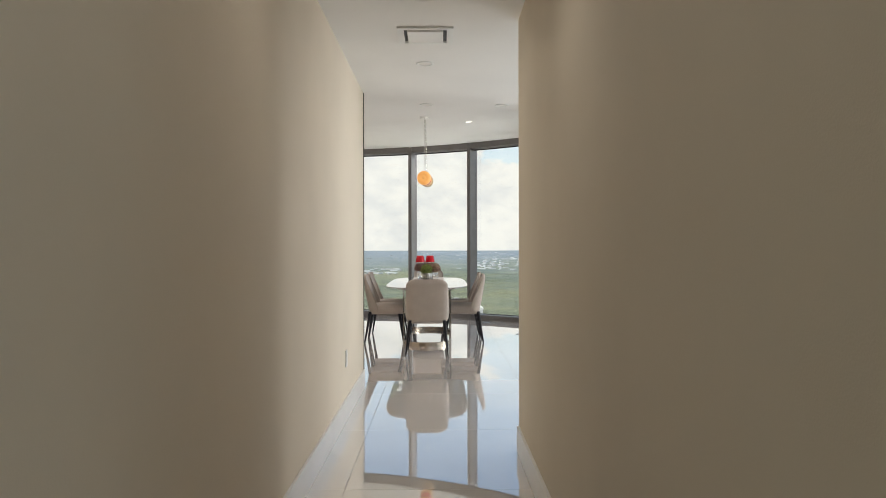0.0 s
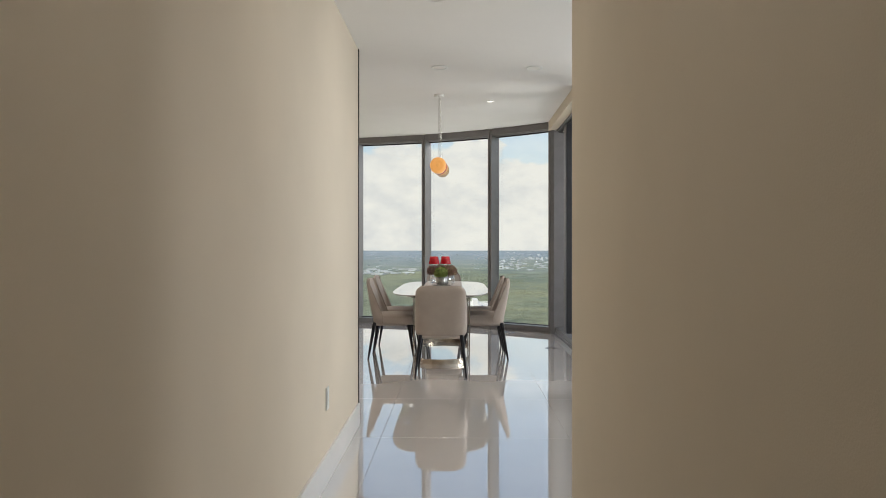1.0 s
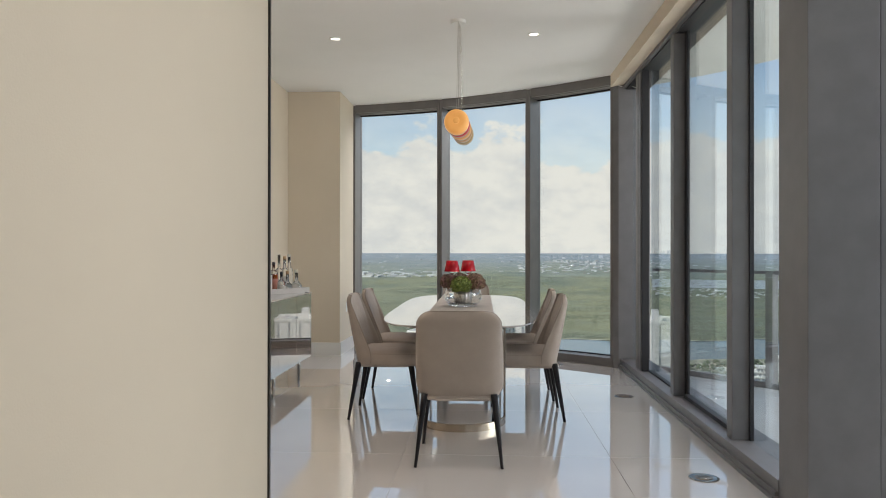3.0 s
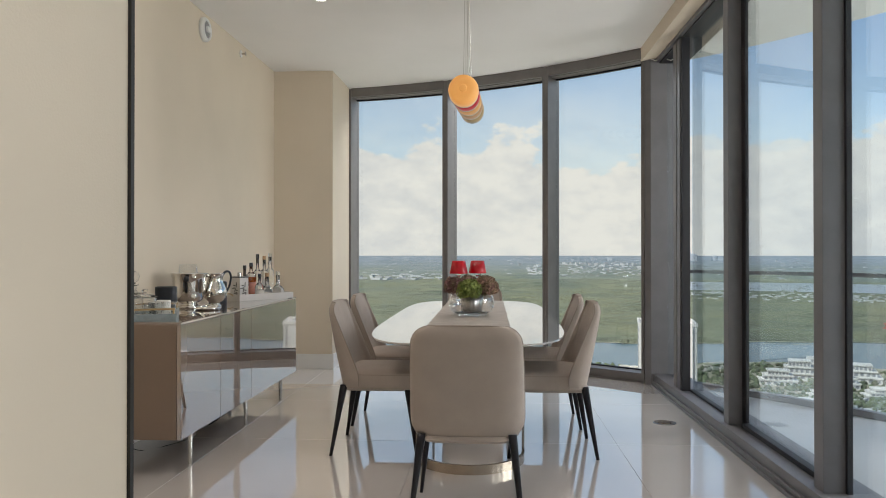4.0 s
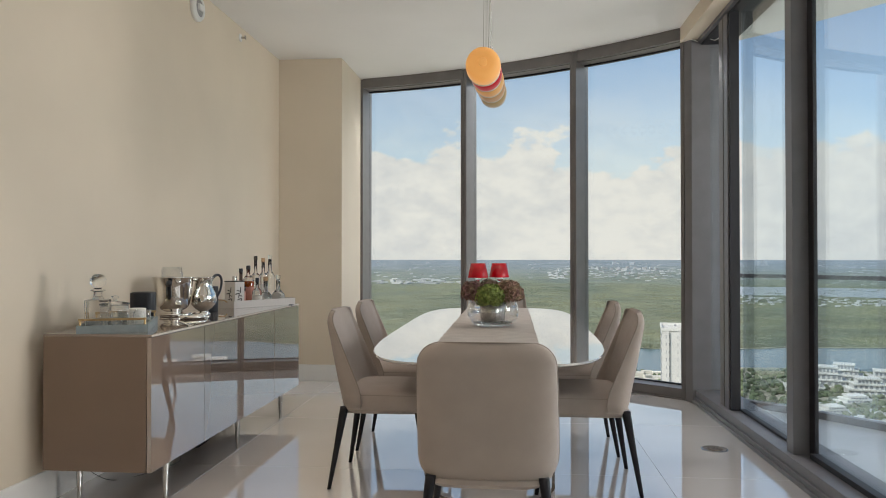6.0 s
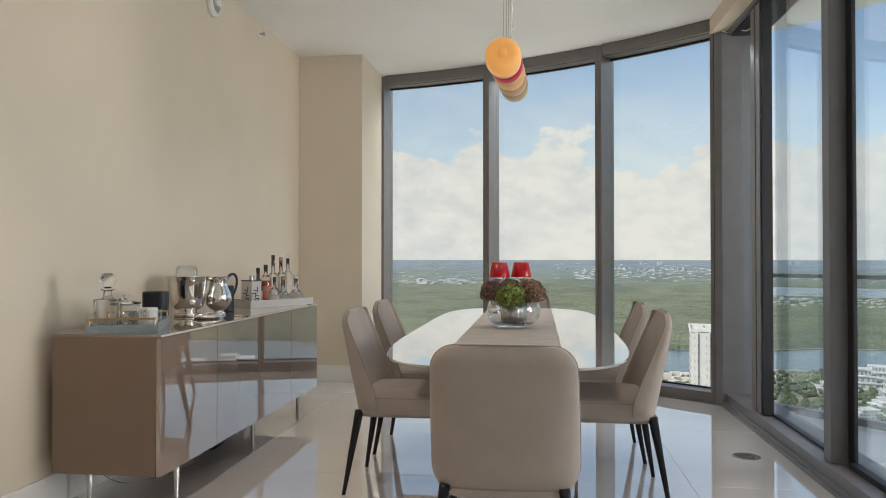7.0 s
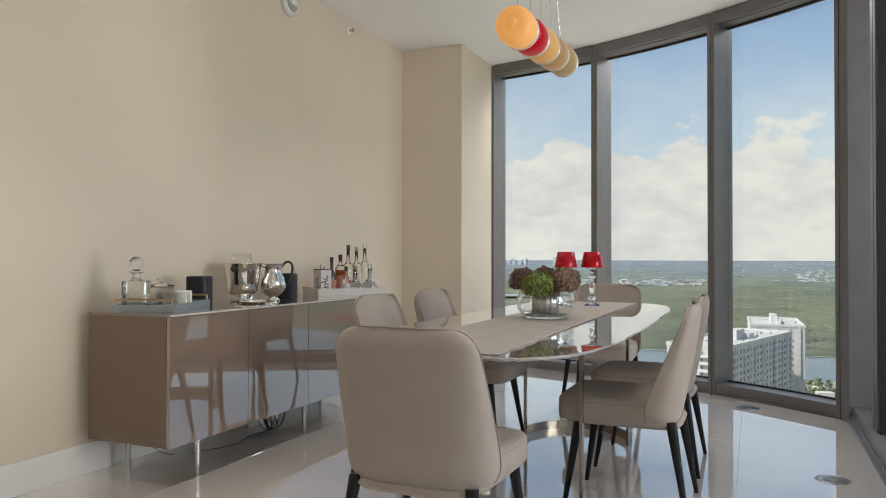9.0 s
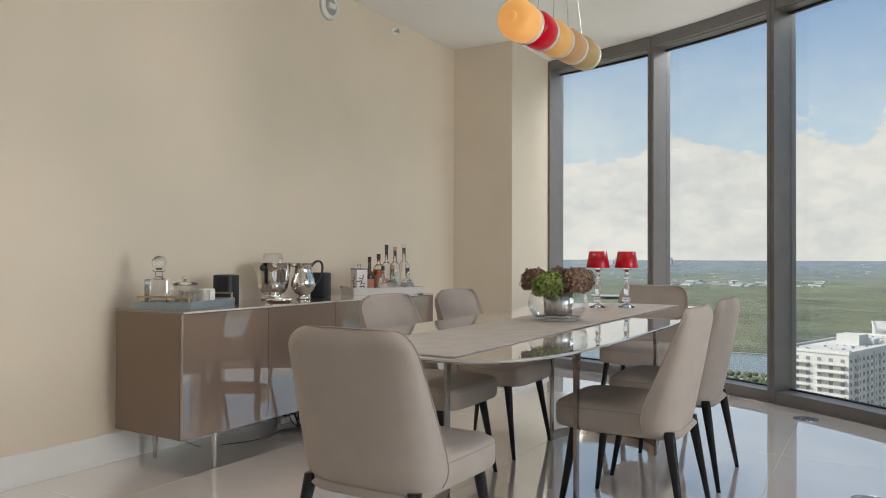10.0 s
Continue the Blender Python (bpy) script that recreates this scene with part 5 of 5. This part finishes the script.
def scatter_boxes(name, places, material, label, category):
    bm = bmesh.new()
    verts, faces = [], []
    for x, y, z, sx, sy, sz, a in places:
        c, s, k = math.cos(a), math.sin(a), len(verts)
        for dz in (0, sz):
            for ax, ay in ((-sx, -sy), (sx, -sy), (sx, sy), (-sx, sy)):
                verts.append((x + c * ax - s * ay, y + s * ax + c * ay, z + dz))
        faces += [(k + 4, k + 5, k + 6, k + 7), (k, k + 1, k + 5, k + 4), (k + 1, k + 2, k + 6, k + 5), (k + 2, k + 3, k + 7, k + 6), (k + 3, k, k + 4, k + 7)]
    bm.free()
    me = bpy.data.meshes.new(name)
    me.from_pydata(verts, [], faces)
    me.materials.append(material)
    return tagged(new(name, me), label, category, kind="stuff")


M_TOWN = mat("far_town_walls", (0.46, 0.475, 0.475), 0.8, var=0.1, scale=0.01, island=0.2)
rnd = random.Random(5)
town = []
for a0, a1, d0, d1, n, smax, hmax in ((-14, -3, 2700, 3000, 70, 34, 9), (3, 14, 3000, 3900, 150, 20, 8), (-45, 34, 2800, 4600, 420, 15, 6), (13, 34, 1880, 2260, 260, 9, 6), (6, 11, 3700, 3900, 26, 16, 20), (-50, -20, 3000, 4200, 160, 26, 10)):
    for _ in range(n):
        d, a = rnd.uniform(d0, d1), rnd.uniform(a0, a1)
        p = polar(d, a)
        town.append((p.x, p.y, ground_z(d) - 2, rnd.uniform(3, smax * 0.6), rnd.uniform(2.5, smax * 0.4), rnd.uniform(2, hmax * 0.6) + 2, rnd.uniform(-0.5, 0.5)))
scatter_boxes("far_town", town, M_TOWN, "scattered pale roofs of far suburbs", "town")
M_HIGH = mat("far_tower_walls", (0.50, 0.54, 0.57), 0.7, var=0.06, scale=0.01, island=0.2)
high = []
for a, w, h in ((-18.4, 13, 52), (-17.9, 12, 46), (-17.5, 12, 56), (-17.0, 12, 44), (-16.6, 13, 54), (-14.2, 15, 70), (-13.6, 14, 62), (14.7, 24, 75), (15.2, 20, 60), (27.9, 18, 58), (28.4, 22, 80), (28.9, 16, 50), (7.9, 10, 26), (9.2, 11, 28)):
    p = polar(4250, a)
    high.append((p.x, p.y, ground_z(4250) - 4, w, w * 0.6, h * 0.72, rnd.uniform(-0.3, 0.3)))
scatter_boxes("far_towers", high, M_HIGH, "pale high-rise towers on the horizon", "towers")
boats = []
for _ in range(170):
    t = rnd.uniform(0, 1)
    boats.append((rnd.uniform(195, 300), 545 + rnd.uniform(-45, 40), GZ + 0.7, rnd.uniform(1.0, 3.2), rnd.uniform(0.8, 1.6), rnd.uniform(1, 3.5), rnd.uniform(-1, 1)))
for _ in range(60):
    boats.append((rnd.uniform(-70, 40), rnd.uniform(640, 780), GZ + 1.2, rnd.uniform(2, 5), rnd.uniform(1, 2.5), rnd.uniform(1, 3.0), rnd.uniform(-1, 1)))
scatter_boxes("marina_boats", boats, M_TOWN, "small pale boats and sheds along the marina", "boats")

houses = []
for _ in range(60):
    p = polar(rnd.uniform(590, 712), rnd.uniform(4.5, 13.5))
    houses.append((p.x, p.y, GZ + 1.0, rnd.uniform(2.5, 7), rnd.uniform(2, 4.5), rnd.uniform(3, 7.5), rnd.uniform(-0.6, 0.6)))
scatter_boxes("shore_houses", houses, mat("cream_house_walls", (0.58, 0.55, 0.47), 0.8, var=0.1, scale=0.05, island=0.2), "pale low houses among the trees of the near bank", "houses")

M_CRANE = mat("red_crane_paint", (0.60, 0.03, 0.03), 0.5, var=0.1, scale=0.2)
crane = thing("tower_crane", pose(163, 300, GZ, 0, 0, 10), "red construction tower crane far below", "crane")
bm = bmesh.new()
for sx in (-0.8, 0.8):
    for sy in (-0.8, 0.8):
        add_box(bm, sx - 0.18, sx + 0.18, sy - 0.18, sy + 0.18, 0, 82)
for k in range(26):
    add_tube(bm, [(-0.8 if k % 2 else 0.8, -0.8, 3 * k + 2), (0.8 if k % 2 else -0.8, -0.8, 3 * k + 5)], 0.12, 4)
part("mast", bm, M_CRANE, crane)
bm = box(-8, 26, -0.6, -0.3, 82, 82.4)
add_box(bm, -8, 26, 0.3, 0.6, 82, 82.4), add_box(bm, -8, 26, -0.15, 0.15, 83.6, 84.0)
for k in range(17):
    add_tube(bm, [(-8 + 2 * k, -0.4, 82.2), (-7 + 2 * k, 0, 83.8), (-6 + 2 * k, 0.4, 82.2)], 0.1, 4)
part("jib", bm, M_CRANE, crane)

# ---- floor tiles ----
TS, GAP = 1.2, 0.0012


def clip_tile(x0, x1, y0, y1):
    """A bevelled tile, cut to the plan of the floor."""
    bm = bmesh.new()
    g = bm.verts.new
    lo = [g((x0, y0, -0.004)), g((x1, y0, -0.004)), g((x1, y1, -0.004)), g((x0, y1, -0.004))]
    k = 0.0012
    mid = [g((x0, y0, -k)), g((x1, y0, -k)), g((x1, y1, -k)), g((x0, y1, -k))]
    hi = [g((x0 + k, y0 + k, 0)), g((x1 - k, y0 + k, 0)), g((x1 - k, y1 - k, 0)), g((x0 + k, y1 - k, 0))]
    grid_faces(bm, [lo, mid, hi], close_u=True)
    bm.faces.new(hi)
    return bm


def inside(x, y):
    if y < 5.48 and x < 1.5:
        return False
    if y > 6.55 and x > 3.88:
        return False
    return math.hypot(x - CX, y - CY) < RF + 0.16 or y < 6.6


ox, oy = 0.60, 0.35
i0 = -2
spans = []
for i in range(i0, 7):
    for j in range(-4, 11):
        x0, x1 = max(ox + TS * i + GAP / 2, -0.1), min(ox + TS * (i + 1) - GAP / 2, 7.5)
        y0, y1 = max(oy + TS * j + GAP / 2, -3.2), min(oy + TS * (j + 1) - GAP / 2, 12.45)
        if y1 > 6.6 and x1 > 3.9:
            if x0 < 3.9:
                spans.append((x0, 3.9, max(y0, 6.6 if y0 < 6.6 else y0), y1))
            y1 = min(y1, 6.6)
        spans.append((x0, x1, y0, y1))
for x0, x1, y0, y1 in spans:
    if x1 - x0 < 0.02 or y1 - y0 < 0.02:
        continue
    pts = [(x0 + (x1 - x0) * a / 7, y0 + (y1 - y0) * b / 7) for a in range(8) for b in range(8)]
    if not any(inside(*p) for p in pts):
        continue
    bm = clip_tile(x0, x1, y0, y1)
    if y1 > 10.5:
        for k in range(12):
            a = radians(9 + 3 * k)
            out_n = Vector((math.sin(a), math.cos(a), 0))
            bmesh.ops.bisect_plane(bm, geom=bm.verts[:] + bm.edges[:] + bm.faces[:], plane_co=Vector((CX, CY, 0)) + out_n * (RF + 0.10), plane_no=out_n, clear_outer=True)
    part("tile", bm, M_TILE, floor)
